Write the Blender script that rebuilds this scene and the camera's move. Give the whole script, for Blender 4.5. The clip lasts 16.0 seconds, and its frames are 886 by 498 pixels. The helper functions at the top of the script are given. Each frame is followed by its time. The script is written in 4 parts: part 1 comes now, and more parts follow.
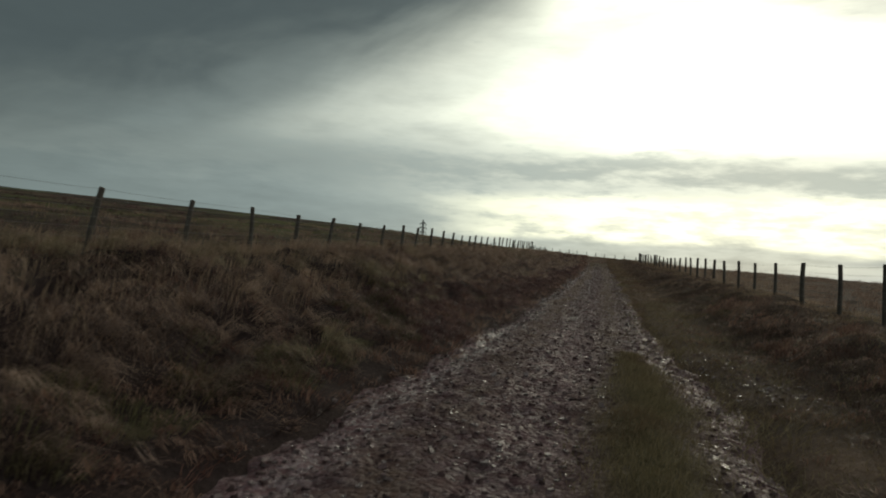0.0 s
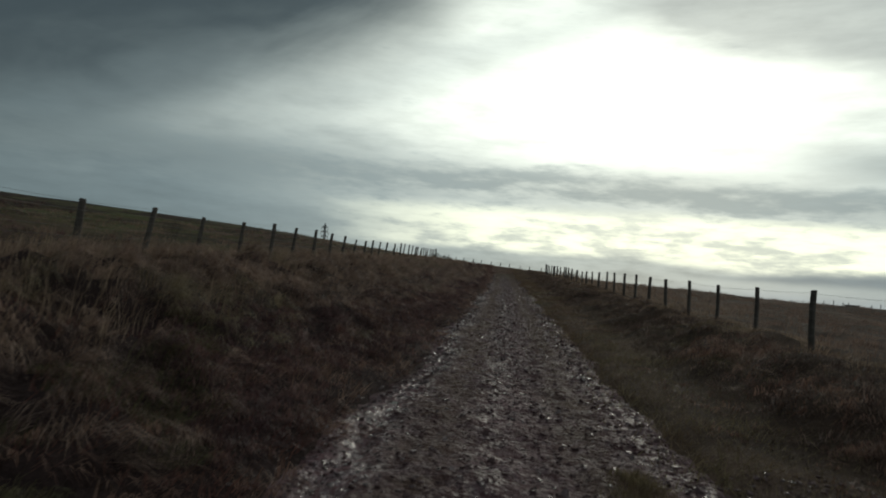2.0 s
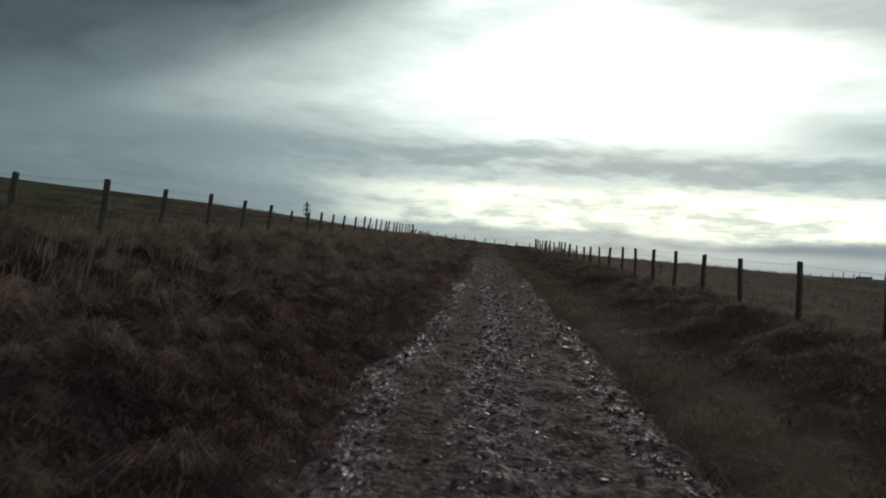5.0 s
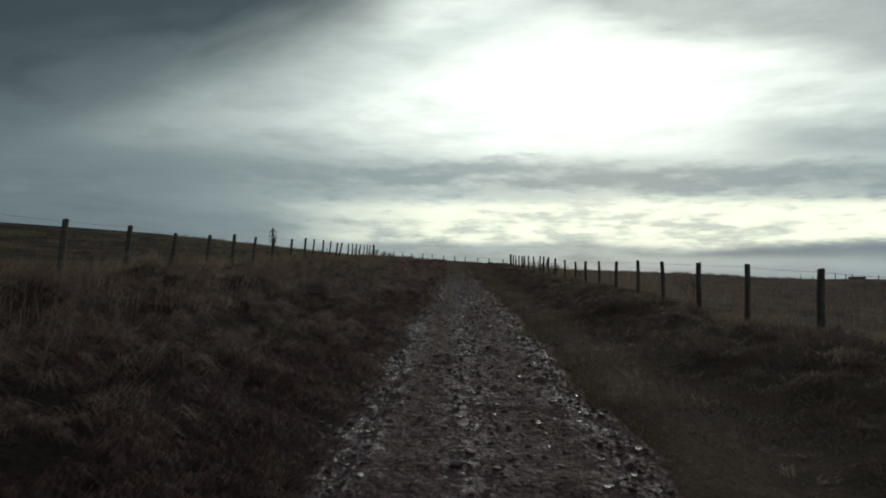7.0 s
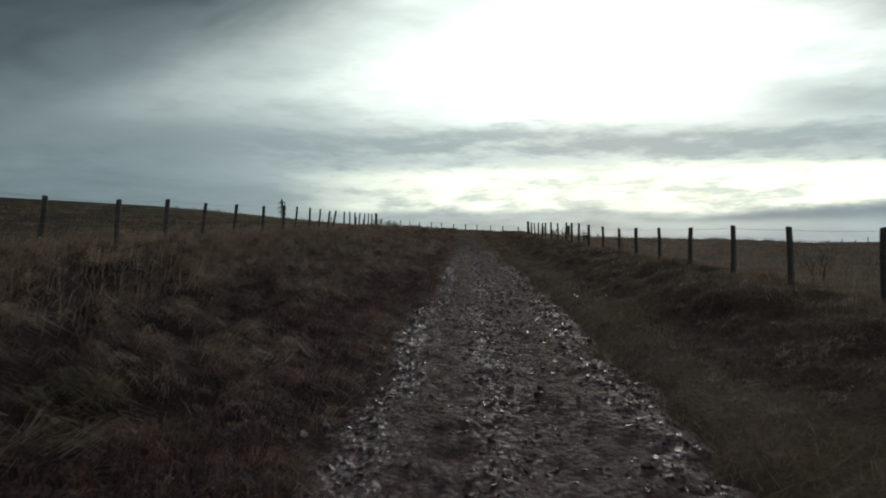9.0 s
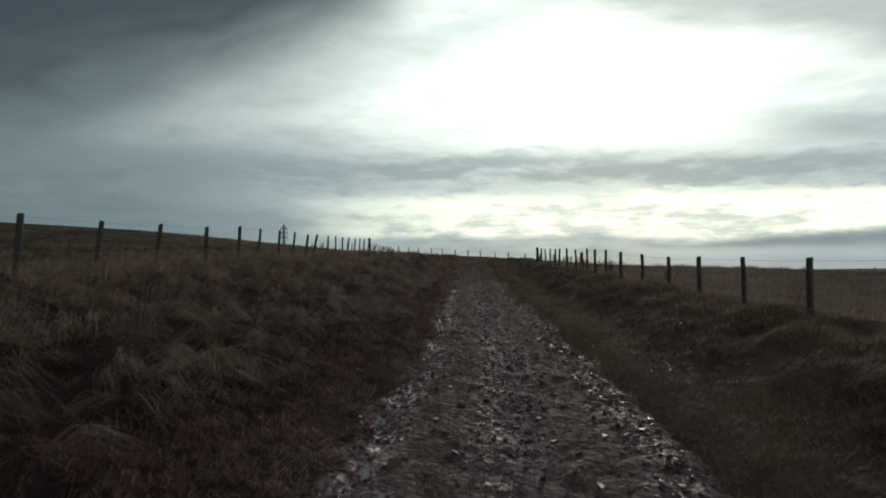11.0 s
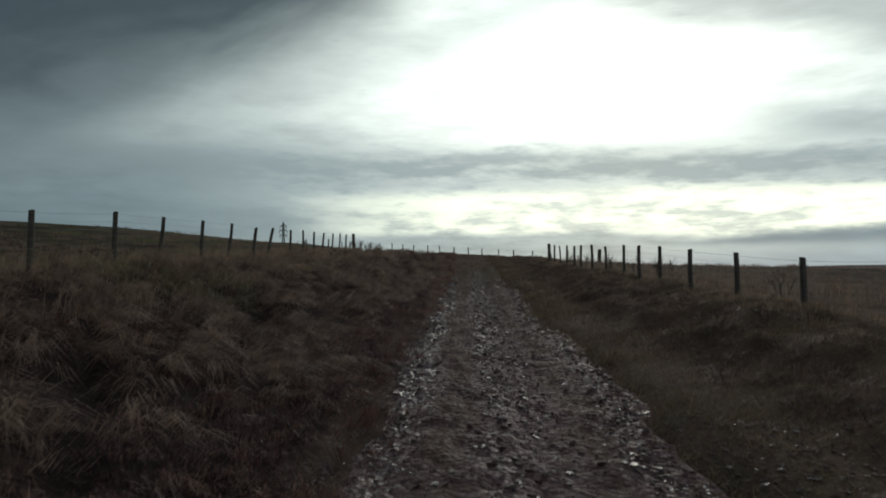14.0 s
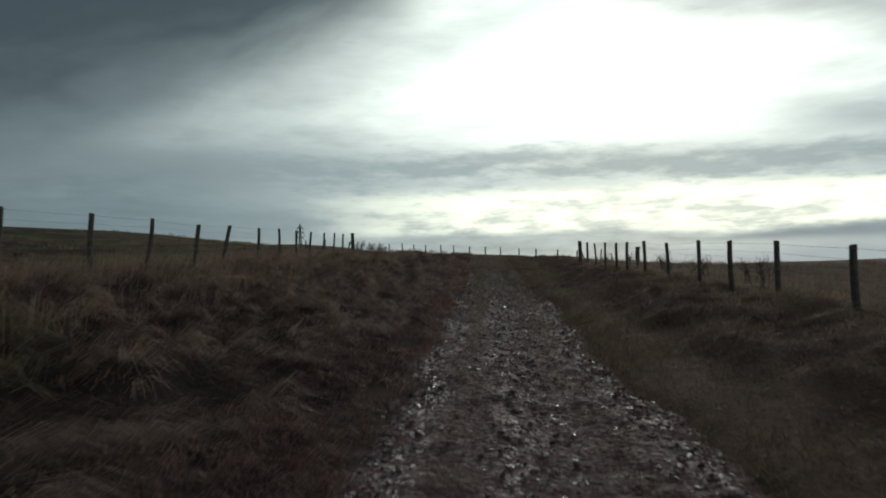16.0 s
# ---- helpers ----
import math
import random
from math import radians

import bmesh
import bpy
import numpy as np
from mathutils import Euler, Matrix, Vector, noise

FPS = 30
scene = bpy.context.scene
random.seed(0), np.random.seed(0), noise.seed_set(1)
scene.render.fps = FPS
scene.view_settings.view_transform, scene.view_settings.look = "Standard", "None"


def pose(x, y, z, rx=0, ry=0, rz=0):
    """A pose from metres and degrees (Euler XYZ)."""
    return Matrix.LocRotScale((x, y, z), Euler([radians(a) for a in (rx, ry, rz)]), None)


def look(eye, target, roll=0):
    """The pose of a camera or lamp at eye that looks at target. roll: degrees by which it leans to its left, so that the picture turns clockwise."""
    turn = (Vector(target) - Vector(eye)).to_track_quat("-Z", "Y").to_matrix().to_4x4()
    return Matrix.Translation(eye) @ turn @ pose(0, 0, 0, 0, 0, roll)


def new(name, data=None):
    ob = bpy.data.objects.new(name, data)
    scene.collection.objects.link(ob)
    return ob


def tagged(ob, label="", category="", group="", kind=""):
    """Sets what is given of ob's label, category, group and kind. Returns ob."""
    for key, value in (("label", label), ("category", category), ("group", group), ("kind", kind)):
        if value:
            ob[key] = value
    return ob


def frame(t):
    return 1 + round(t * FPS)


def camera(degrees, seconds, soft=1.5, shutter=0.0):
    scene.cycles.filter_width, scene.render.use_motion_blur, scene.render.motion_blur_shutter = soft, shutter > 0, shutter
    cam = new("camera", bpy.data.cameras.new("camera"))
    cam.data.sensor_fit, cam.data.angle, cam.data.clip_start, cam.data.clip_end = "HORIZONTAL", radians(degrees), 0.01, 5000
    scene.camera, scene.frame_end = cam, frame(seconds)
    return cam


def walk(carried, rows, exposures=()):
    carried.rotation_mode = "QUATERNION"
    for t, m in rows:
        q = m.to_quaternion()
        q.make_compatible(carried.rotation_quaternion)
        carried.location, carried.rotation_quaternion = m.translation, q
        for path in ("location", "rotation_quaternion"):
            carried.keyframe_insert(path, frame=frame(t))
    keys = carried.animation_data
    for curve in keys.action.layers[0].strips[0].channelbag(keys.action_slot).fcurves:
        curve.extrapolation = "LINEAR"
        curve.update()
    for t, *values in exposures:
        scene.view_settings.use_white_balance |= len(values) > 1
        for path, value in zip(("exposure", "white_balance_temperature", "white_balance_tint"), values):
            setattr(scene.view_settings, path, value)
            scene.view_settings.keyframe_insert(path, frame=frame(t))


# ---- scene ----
cam = camera(68.0, 16.0, soft=1.9, shutter=0.3)
PATH = [  # seconds, x, y, z, pitch, roll, yaw
    (0.0, -5.113, -84.208, -3.388, 1.98, -2.89, 13.10),
    (0.5, -5.335, -82.756, -3.293, 1.29, -2.91, 11.16),
    (1.0, -5.518, -81.267, -3.206, 1.46, -2.58, 8.95),
    (1.5, -5.677, -79.880, -3.134, 2.30, -2.98, 7.04),
    (2.0, -5.827, -78.464, -3.067, 3.03, -4.11, 4.56),
    (2.5, -5.911, -77.144, -3.011, 3.51, -5.11, 2.91),
    (3.0, -5.981, -75.832, -2.962, 2.02, -6.17, 1.79),
    (3.5, -6.038, -74.595, -2.916, 0.94, -6.56, 1.60),
    (6.0, -5.597, -66.686, -2.612, 1.53, 0.07, 3.03),
    (6.5, -5.636, -64.779, -2.511, 3.35, 0.39, 1.57),
    (7.0, -5.634, -63.018, -2.422, 2.76, -0.00, 0.78),
    (7.5, -5.613, -61.442, -2.358, 3.19, 0.30, 0.45),
    (8.0, -5.616, -59.840, -2.309, 2.49, 0.77, 0.85),
    (8.5, -5.656, -58.367, -2.260, 0.55, 1.04, 1.59),
    (9.0, -5.689, -56.948, -2.207, 0.03, 0.92, 1.70),
    (9.5, -5.685, -55.590, -2.146, 1.54, 0.80, 1.96),
    (12.0, -5.610, -48.648, -1.871, 2.33, 0.86, 1.73),
    (12.5, -5.566, -47.418, -1.831, 1.85, 1.18, 0.86),
    (13.0, -5.518, -46.219, -1.788, 1.10, 0.97, 0.99),
    (13.5, -5.528, -45.076, -1.745, 1.07, 0.78, 1.52),
    (14.0, -5.537, -43.871, -1.697, 2.06, 0.97, 2.01),
    (14.5, -5.549, -42.603, -1.651, 1.99, 1.21, 2.74),
    (15.0, -5.556, -41.121, -1.604, 1.95, 1.13, 2.61),
    (15.5, -5.535, -39.519, -1.538, 1.12, 1.76, 3.23),
    (16.0, -5.482, -37.650, -1.454, 2.07, 1.78, 3.55),
]
walk(cam, [(t, pose(x, y, z, 90 + p, r, w)) for t, x, y, z, p, r, w in PATH],
     [(t, stops, kelvin, 7) for t, stops, kelvin in (
         (0.0, 0.33, 7500), (1.0, 0.30, 7250), (1.5, 0.21, 7050), (2.0, 0.0, 6750), (3.0, -0.22, 6550), (3.6, -0.16, 6500),
         (6.0, 0.15, 6500), (6.5, 0.0, 6500), (7.0, -0.16, 6500), (8.0, -0.22, 6500), (8.5, 0.0, 6500), (9.0, 0.13, 6500), (9.6, 0.12, 6500),
         (12.0, 0.0, 6500), (12.5, 0.0, 6500), (13.5, 0.06, 6500), (14.0, 0.05, 6500), (15.0, 0.0, 6500), (16.0, 0.08, 6500))])

# ---- sky, sun, exposure ----
world = bpy.data.worlds.new("overcast_sky")
scene.world = world
world.use_nodes = True
wt = world.node_tree
wt.nodes.clear()


class Graph:
    """Short hand for wiring maths nodes of one tree."""

    def __init__(self, tree):
        self.t = tree

    def node(self, kind, **sets):
        n = self.t.nodes.new(kind)
        for key, value in sets.items():
            setattr(n, key, value)
        return n

    def put(self, socket, value):
        if isinstance(value, bpy.types.NodeSocket):
            self.t.links.new(value, socket)
        else:
            socket.default_value = value

    def m(self, op, a, b=0.0, c=0.0):
        n = self.node("ShaderNodeMath", operation=op)
        for s, v in zip(n.inputs, (a, b, c)):
            self.put(s, v)
        return n.outputs[0]

    def ramp01(self, v, lo, hi):
        n = self.node("ShaderNodeMapRange", interpolation_type="SMOOTHSTEP")
        for s, x in zip(n.inputs[:3], (v, lo, hi)):
            self.put(s, x)
        return n.outputs[0]

    def bump01(self, v, middle, width):
        d = self.m("DIVIDE", self.m("SUBTRACT", v, middle), width)
        return self.m("EXPONENT", self.m("MULTIPLY", self.m("MULTIPLY", d, d), -1.0))

    def mix(self, f, a, b):
        n = self.node("ShaderNodeMix", data_type="RGBA")
        self.put(n.inputs[0], f)
        for s, v in ((n.inputs[6], a), (n.inputs[7], b)):
            self.put(s, (*v, 1) if isinstance(v, tuple) and len(v) == 3 else v)
        return n.outputs[2]

    def noise(self, vec, scale, detail=3.0, rough=0.5, distort=0.0):
        n = self.node("ShaderNodeTexNoise")
        self.put(n.inputs["Vector"], vec)
        for key, v in (("Scale", scale), ("Detail", detail), ("Roughness", rough), ("Distortion", distort)):
            n.inputs[key].default_value = v
        return n.outputs["Fac"]

    def combine(self, x, y, z=0.0):
        n = self.node("ShaderNodeCombineXYZ")
        for s, v in zip(n.inputs, (x, y, z)):
            self.put(s, v)
        return n.outputs[0]


SUN_AZ, SUN_EL = 14.0, 16.5
g = Graph(wt)
way = g.node("ShaderNodeTexCoord").outputs["Generated"]
sep = g.node("ShaderNodeSeparateXYZ")
g.put(sep.inputs[0], way)
az = g.m("MULTIPLY", g.m("ARCTAN2", sep.outputs[0], sep.outputs[1]), 57.296)
el = g.m("MULTIPLY", g.m("ARCSINE", sep.outputs[2]), 57.296)
# clouds lie flat, so their texture is stretched along the horizon
flat = g.combine(g.m("MULTIPLY", az, 0.040), g.m("MULTIPLY", el, 0.19))
wisp = g.combine(g.m("MULTIPLY", az, 0.062), g.m("MULTIPLY", g.m("ADD", el, g.m("MULTIPLY", az, 0.02)), 0.26), 3.7)
big = g.m("SUBTRACT", g.noise(flat, 1.5, 3, 0.5), 0.5)
fine = g.m("SUBTRACT", g.noise(wisp, 2.2, 5, 0.55), 0.5)
tiny = g.m("SUBTRACT", g.noise(wisp, 6.5, 5, 0.6), 0.5)
el2 = g.m("ADD", el, g.m("ADD", g.m("MULTIPLY", big, 2.6), g.m("MULTIPLY", fine, 1.9)))
az2 = g.m("ADD", az, g.m("MULTIPLY", big, 12.0))
el4 = g.m("ADD", el, g.m("ADD", g.m("MULTIPLY", big, 1.0), g.m("MULTIPLY", fine, 1.0)))

grey = (0.190, 0.258, 0.295)
white = (1.62, 1.73, 1.59)
glow_r = g.m("ADD", g.m("POWER", g.m("ABSOLUTE", g.m("DIVIDE", g.m("SUBTRACT", az2, 12.5), 24.0)), 2.0),
             g.m("POWER", g.m("ABSOLUTE", g.m("DIVIDE", g.m("SUBTRACT", el2, 17.5), 9.5)), 2.0))
glow = g.m("MULTIPLY", g.m("EXPONENT", g.m("MULTIPLY", glow_r, -1.0)), 1.25)
glow = g.m("MULTIPLY", glow, g.m("MULTIPLY_ADD", fine, 0.7, 1.0))
colour = g.mix(glow, grey, white)
# lighter general cloud on the bright side
colour = g.mix(g.m("MULTIPLY", g.m("MULTIPLY", g.ramp01(az, -30.0, 12.0), g.ramp01(az, 75.0, 35.0)), 0.42), colour, (0.70, 0.78, 0.76))
# thin bright veil under the heavy cloud
veil = g.m("MULTIPLY", g.bump01(g.m("SUBTRACT", el2, g.m("MULTIPLY", az, 0.325)), 20.6, 2.5), g.m("MULTIPLY", g.ramp01(az, -44.0, -6.0), g.ramp01(az, 30.0, 0.0)))
colour = g.mix(g.m("MULTIPLY", veil, 0.72), colour, (0.70, 0.79, 0.77))
# grey layer under the glow, climbing away from the sun
climb = g.m("MULTIPLY", g.ramp01(az, 9.0, 14.0), 0.3)
azr = g.m("DIVIDE", g.m("MINIMUM", g.m("MAXIMUM", az, 0.0), 40.0), 57.296)
level = g.m("MULTIPLY", el, g.m("MULTIPLY_ADD", g.m("MULTIPLY", azr, azr), 0.65, 1.0))
el3 = g.m("ADD", g.m("MULTIPLY_ADD", fine, 0.9, level), g.m("MULTIPLY", tiny, 0.5))
el5 = g.m("SUBTRACT", g.m("ADD", g.m("MULTIPLY_ADD", fine, 1.4, level), g.m("MULTIPLY", tiny, 1.3)), climb)
layer = g.ramp01(g.m("ADD", g.m("MULTIPLY", g.bump01(el3, 9.1, 1.9), 0.95), g.m("MULTIPLY_ADD", fine, 1.9, g.m("MULTIPLY", tiny, 1.1))), 0.16, 1.1)
layer = g.m("MULTIPLY", layer, g.ramp01(el5, 6.2, 7.3))
puff = g.m("MULTIPLY", g.bump01(el3, 12.6, 1.9), g.ramp01(g.m("MULTIPLY_ADD", fine, 10.0, az), 20.0, 31.0))
layer = g.m("MAXIMUM", layer, g.m("MULTIPLY", puff, 0.75))
colour = g.mix(g.m("MULTIPLY", layer, 0.82), colour, (0.245, 0.310, 0.335))
# grey cloud high beyond the glow
high = g.m("MULTIPLY", g.ramp01(az2, 5.0, 14.0), g.ramp01(g.m("MULTIPLY_ADD", g.m("MINIMUM", az, 50.0), 0.29, g.m("MULTIPLY_ADD", fine, 2.2, el2)), 23.6, 27.0))
colour = g.mix(g.m("MULTIPLY", high, 0.7), colour, (0.33, 0.37, 0.38))
# bright broken gap above the horizon
el6 = g.m("MULTIPLY_ADD", g.ramp01(az, 10.0, 26.0), 0.9, el4)
gap = g.m("MULTIPLY", g.ramp01(el5, 7.5, 6.3), g.m("MULTIPLY", g.ramp01(el6, 2.9, 3.9), g.ramp01(g.m("MULTIPLY_ADD", fine, 8.0, az), -18.0, 5.0)))
gap = g.m("MULTIPLY", gap, g.m("MULTIPLY_ADD", g.ramp01(g.m("MULTIPLY_ADD", fine, 1.2, tiny), -0.24, 0.12), 0.72, 0.28))
colour = g.mix(gap, colour, (1.14, 1.20, 0.98))
# low banks of cloud and the haze under them
bank = g.m("MULTIPLY", g.ramp01(el6, 3.6, 2.9), g.m("MULTIPLY_ADD", g.ramp01(g.m("ADD", fine, tiny), -0.3, 0.2), -0.55, 0.9))
colour = g.mix(g.m("MULTIPLY", bank, g.m("MULTIPLY_ADD", g.ramp01(az, 14.0, 24.0), -0.80, 1.0)), colour, (0.30, 0.365, 0.38))
wedge = g.m("MULTIPLY_ADD", g.ramp01(az, 14.0, 36.0), 0.50, 0.22)
low = g.m("MULTIPLY", g.bump01(el4, 2.2, wedge), g.ramp01(az, 13.0, 25.0))
colour = g.mix(g.m("MULTIPLY", low, 0.95), colour, (0.190, 0.255, 0.300))
haze = g.m("MULTIPLY", g.ramp01(el, 1.9, 0.4), g.ramp01(az, 75.0, 45.0))
colour = g.mix(g.m("MULTIPLY", haze, 0.85), colour, g.mix(g.ramp01(az, 8.0, 20.0), (0.50, 0.58, 0.59), (0.30, 0.375, 0.425)))
# the heavy cloud: a long soft edge that falls away from the sun and turns up at its end
azc = g.m("MAXIMUM", az, -75.0)
turn_up = g.m("MAXIMUM", g.m("ADD", az, 15.0), 0.0)
line = g.m("ADD", g.m("MULTIPLY_ADD", azc, 0.325, 23.7), g.m("MULTIPLY", g.m("MULTIPLY", turn_up, turn_up), 0.042))
lump = g.m("SUBTRACT", g.noise(g.combine(g.m("MULTIPLY", az, 0.06), g.m("MULTIPLY", g.m("MULTIPLY_ADD", az, -0.325, el), 0.13), 1.3), 1.7, 4, 0.5, 0.3), 0.5)
above = g.m("SUBTRACT", g.m("ADD", g.m("MULTIPLY_ADD", big, 1.2, el), g.m("MULTIPLY_ADD", lump, 5.0, g.m("MULTIPLY", fine, 0.9))), line)
dark = g.ramp01(g.m("MULTIPLY", above, g.m("MULTIPLY_ADD", g.ramp01(az, -22.0, -6.0), -0.35, 1.0)), -5.6, 4.6)
side_dim = g.m("MULTIPLY", g.ramp01(az, -6.0, -44.0), 0.5)
colour = g.mix(side_dim, colour, (0.085, 0.115, 0.125))
shade = g.ramp01(g.m("MULTIPLY_ADD", lump, 9.0, g.m("MULTIPLY_ADD", fine, 3.0, above)), -2.0, 8.5)
colour = g.mix(dark, colour, g.mix(shade, (0.108, 0.142, 0.155), (0.054, 0.076, 0.089)))
# overhead the cover is thinner and lets more light down
colour = g.mix(g.ramp01(el, 32.0, 60.0), colour, (0.34, 0.39, 0.41))
streak = g.m("MULTIPLY_ADD", g.m("ADD", g.m("MULTIPLY", fine, 0.35), g.m("MULTIPLY", tiny, 0.22)), g.m("MULTIPLY_ADD", dark, -0.65, 1.0), 1.0)
lum = g.node("ShaderNodeVectorMath", operation="SCALE")
g.put(lum.inputs[0], colour)
g.put(lum.inputs["Scale"], streak)
clear = g.node("ShaderNodeTexSky", sky_type="NISHITA", sun_disc=False, sun_elevation=radians(SUN_EL), sun_rotation=radians(SUN_AZ))
back = g.node("ShaderNodeBackground")
g.put(back.inputs["Color"], lum.outputs[0])
back.inputs["Strength"].default_value = 1.0
blue = g.node("ShaderNodeBackground")
g.put(blue.inputs["Color"], clear.outputs[0])
blue.inputs["Strength"].default_value = 0.05
both = g.node("ShaderNodeMixShader")
both.inputs[0].default_value = 0.04
g.put(both.inputs[1], back.outputs[0])
g.put(both.inputs[2], blue.outputs[0])
g.put(g.node("ShaderNodeOutputWorld").inputs[0], both.outputs[0])

sun = new("sun", bpy.data.lights.new("sun", "SUN"))
sun.data.energy, sun.data.angle, sun.data.color = 0.55, radians(14), (1.0, 0.96, 0.86)
sa, se = radians(SUN_AZ), radians(SUN_EL)
sun.matrix_world = look((0, 0, 30), (-30 * math.sin(sa) * math.cos(se), -30 * math.cos(sa) * math.cos(se), 30 - 30 * math.sin(se)))

# ---- materials ----


def material(name):
    mat = bpy.data.materials.new(name)
    mat.use_nodes = True
    t = mat.node_tree
    return mat, Graph(t), t.nodes["Principled BSDF"]


def ramp(graph, fac, *stops):
    n = graph.node("ShaderNodeValToRGB")
    graph.put(n.inputs[0], fac)
    e = n.color_ramp.elements
    while len(e) < len(stops):
        e.new(0.5)
    for s, (at, c) in zip(e, stops):
        s.position, s.color = at, (*c, 1)
    return n.outputs[0]


def bump(graph, bsdf, height, strength, distance):
    n = graph.node("ShaderNodeBump")
    n.inputs["Strength"].default_value, n.inputs["Distance"].default_value = strength, distance
    graph.put(n.inputs["Height"], height)
    graph.put(bsdf.inputs["Normal"], n.outputs[0])


def where(graph):
    return graph.node("ShaderNodeNewGeometry").outputs["Position"]


def blades_material(name, low, mid, high, patch, amount, scale=0.35, edge=(0.46, 0.62)):
    """Leaves that differ blade by blade, drifting into a second colour in patches."""
    mat, q, b = material(name)
    geo = q.node("ShaderNodeNewGeometry")
    base = ramp(q, geo.outputs["Random Per Island"], (0.0, low), (0.55, mid), (1.0, high))
    spots = q.ramp01(q.noise(geo.outputs["Position"], scale, 4, 0.6), *edge)
    q.put(b.inputs["Base Color"], q.mix(q.m("MULTIPLY", spots, amount), base, patch))
    b.inputs["Roughness"].default_value = 0.6
    b.inputs["Specular IOR Level"].default_value = 0.25
    thin = q.node("ShaderNodeBsdfTranslucent")
    q.put(thin.inputs["Color"], b.inputs["Base Color"].links[0].from_socket)
    blend = q.node("ShaderNodeMixShader")
    blend.inputs[0].default_value = 0.4
    q.put(blend.inputs[1], b.outputs[0])
    q.put(blend.inputs[2], thin.outputs[0])
    q.put(q.t.nodes["Material Output"].inputs["Surface"], blend.outputs[0])
    return mat


def lock_material(name, low, mid, high):
    """Long leaves gathered in locks: each lock has its own tone, each leaf a little of its own."""
    mat, q, b = material(name)
    geo = q.node("ShaderNodeNewGeometry")
    tone = q.node("ShaderNodeAttribute", attribute_name="lock").outputs["Fac"]
    drift = q.m("SUBTRACT", q.noise(geo.outputs["Position"], 0.6, 4, 0.6), 0.5)
    own = q.m("MULTIPLY_ADD", q.m("SUBTRACT", geo.outputs["Random Per Island"], 0.5), 0.40, q.m("MULTIPLY_ADD", drift, 0.8, tone))
    q.put(b.inputs["Base Color"], ramp(q, own, (0.0, low), (0.5, mid), (1.0, high)))
    b.inputs["Roughness"].default_value = 0.55
    b.inputs["Specular IOR Level"].default_value = 0.3
    thin = q.node("ShaderNodeBsdfTranslucent")
    q.put(thin.inputs["Color"], b.inputs["Base Color"].links[0].from_socket)
    blend = q.node("ShaderNodeMixShader")
    blend.inputs[0].default_value = 0.35
    q.put(blend.inputs[1], b.outputs[0])
    q.put(blend.inputs[2], thin.outputs[0])
    q.put(q.t.nodes["Material Output"].inputs["Surface"], blend.outputs[0])
    return mat


bleached_mat = lock_material("bleached_grass_locks", (0.055, 0.033, 0.028), (0.195, 0.124, 0.095), (0.42, 0.295, 0.225))
olive_lock_mat = lock_material("olive_grass_locks", (0.050, 0.038, 0.024), (0.160, 0.122, 0.074), (0.330, 0.265, 0.165))
rust_lock_mat = lock_material("rusty_locks", (0.055, 0.027, 0.022), (0.165, 0.088, 0.066), (0.320, 0.195, 0.145))
# heath of the verge, its colour raised to imitate veiling glare
glare_heath_mat = lock_material("heath_lifted_for_glare", (0.040, 0.024, 0.022), (0.115, 0.074, 0.060), (0.240, 0.165, 0.130))
heather_mat = lock_material("purple_brown_heather", (0.024, 0.012, 0.014), (0.080, 0.039, 0.041), (0.190, 0.106, 0.092))
pale_mat = blades_material("pale_stalks", (0.200, 0.138, 0.098), (0.330, 0.238, 0.170), (0.480, 0.360, 0.265), (0.150, 0.095, 0.070), 0.5, 0.7)
straw_mat = blades_material("dry_grass", (0.150, 0.094, 0.074), (0.255, 0.168, 0.131), (0.420, 0.294, 0.230), (0.070, 0.042, 0.038), 0.6, 2.0, (0.48, 0.62))
rust_mat = blades_material("rusty_dead_stems", (0.080, 0.036, 0.032), (0.140, 0.064, 0.055), (0.230, 0.118, 0.097), (0.100, 0.053, 0.047), 0.6, 0.9)
turf_mat = blades_material("short_turf", (0.105, 0.074, 0.049), (0.180, 0.132, 0.084), (0.280, 0.206, 0.138), (0.105, 0.058, 0.046), 0.7, 1.1)
sward_mat = blades_material("olive_turf", (0.105, 0.086, 0.050), (0.180, 0.146, 0.086), (0.270, 0.218, 0.135), (0.140, 0.090, 0.060), 0.6, 0.9)
green_mat = blades_material("green_grass", (0.076, 0.084, 0.032), (0.118, 0.124, 0.050), (0.185, 0.180, 0.085), (0.15, 0.11, 0.06), 0.4, 0.8)
moss_green_mat = blades_material("dull_green_grass", (0.060, 0.060, 0.030), (0.105, 0.100, 0.052), (0.180, 0.160, 0.090), (0.14, 0.10, 0.06), 0.6, 1.6)
# dark heath growth; in the bank hollows the same colour stands for shade
heath_and_shade_mat = blades_material("dark_heath", (0.013, 0.008, 0.009), (0.030, 0.018, 0.018), (0.066, 0.040, 0.036), (0.050, 0.034, 0.026), 0.6, 1.4)

ground_mat, q, b = material("matted_ground")
p = where(q)
xyz = q.node("ShaderNodeSeparateXYZ")
q.put(xyz.inputs[0], p)
coarse = q.noise(p, 0.09, 6, 0.6)
clumps = q.noise(p, 1.1, 5, 0.65)
grain = q.noise(p, 14.0, 4, 0.7)
c = ramp(q, clumps, (0.3, (0.040, 0.025, 0.020)), (0.5, (0.082, 0.052, 0.039)), (0.72, (0.150, 0.098, 0.071)))
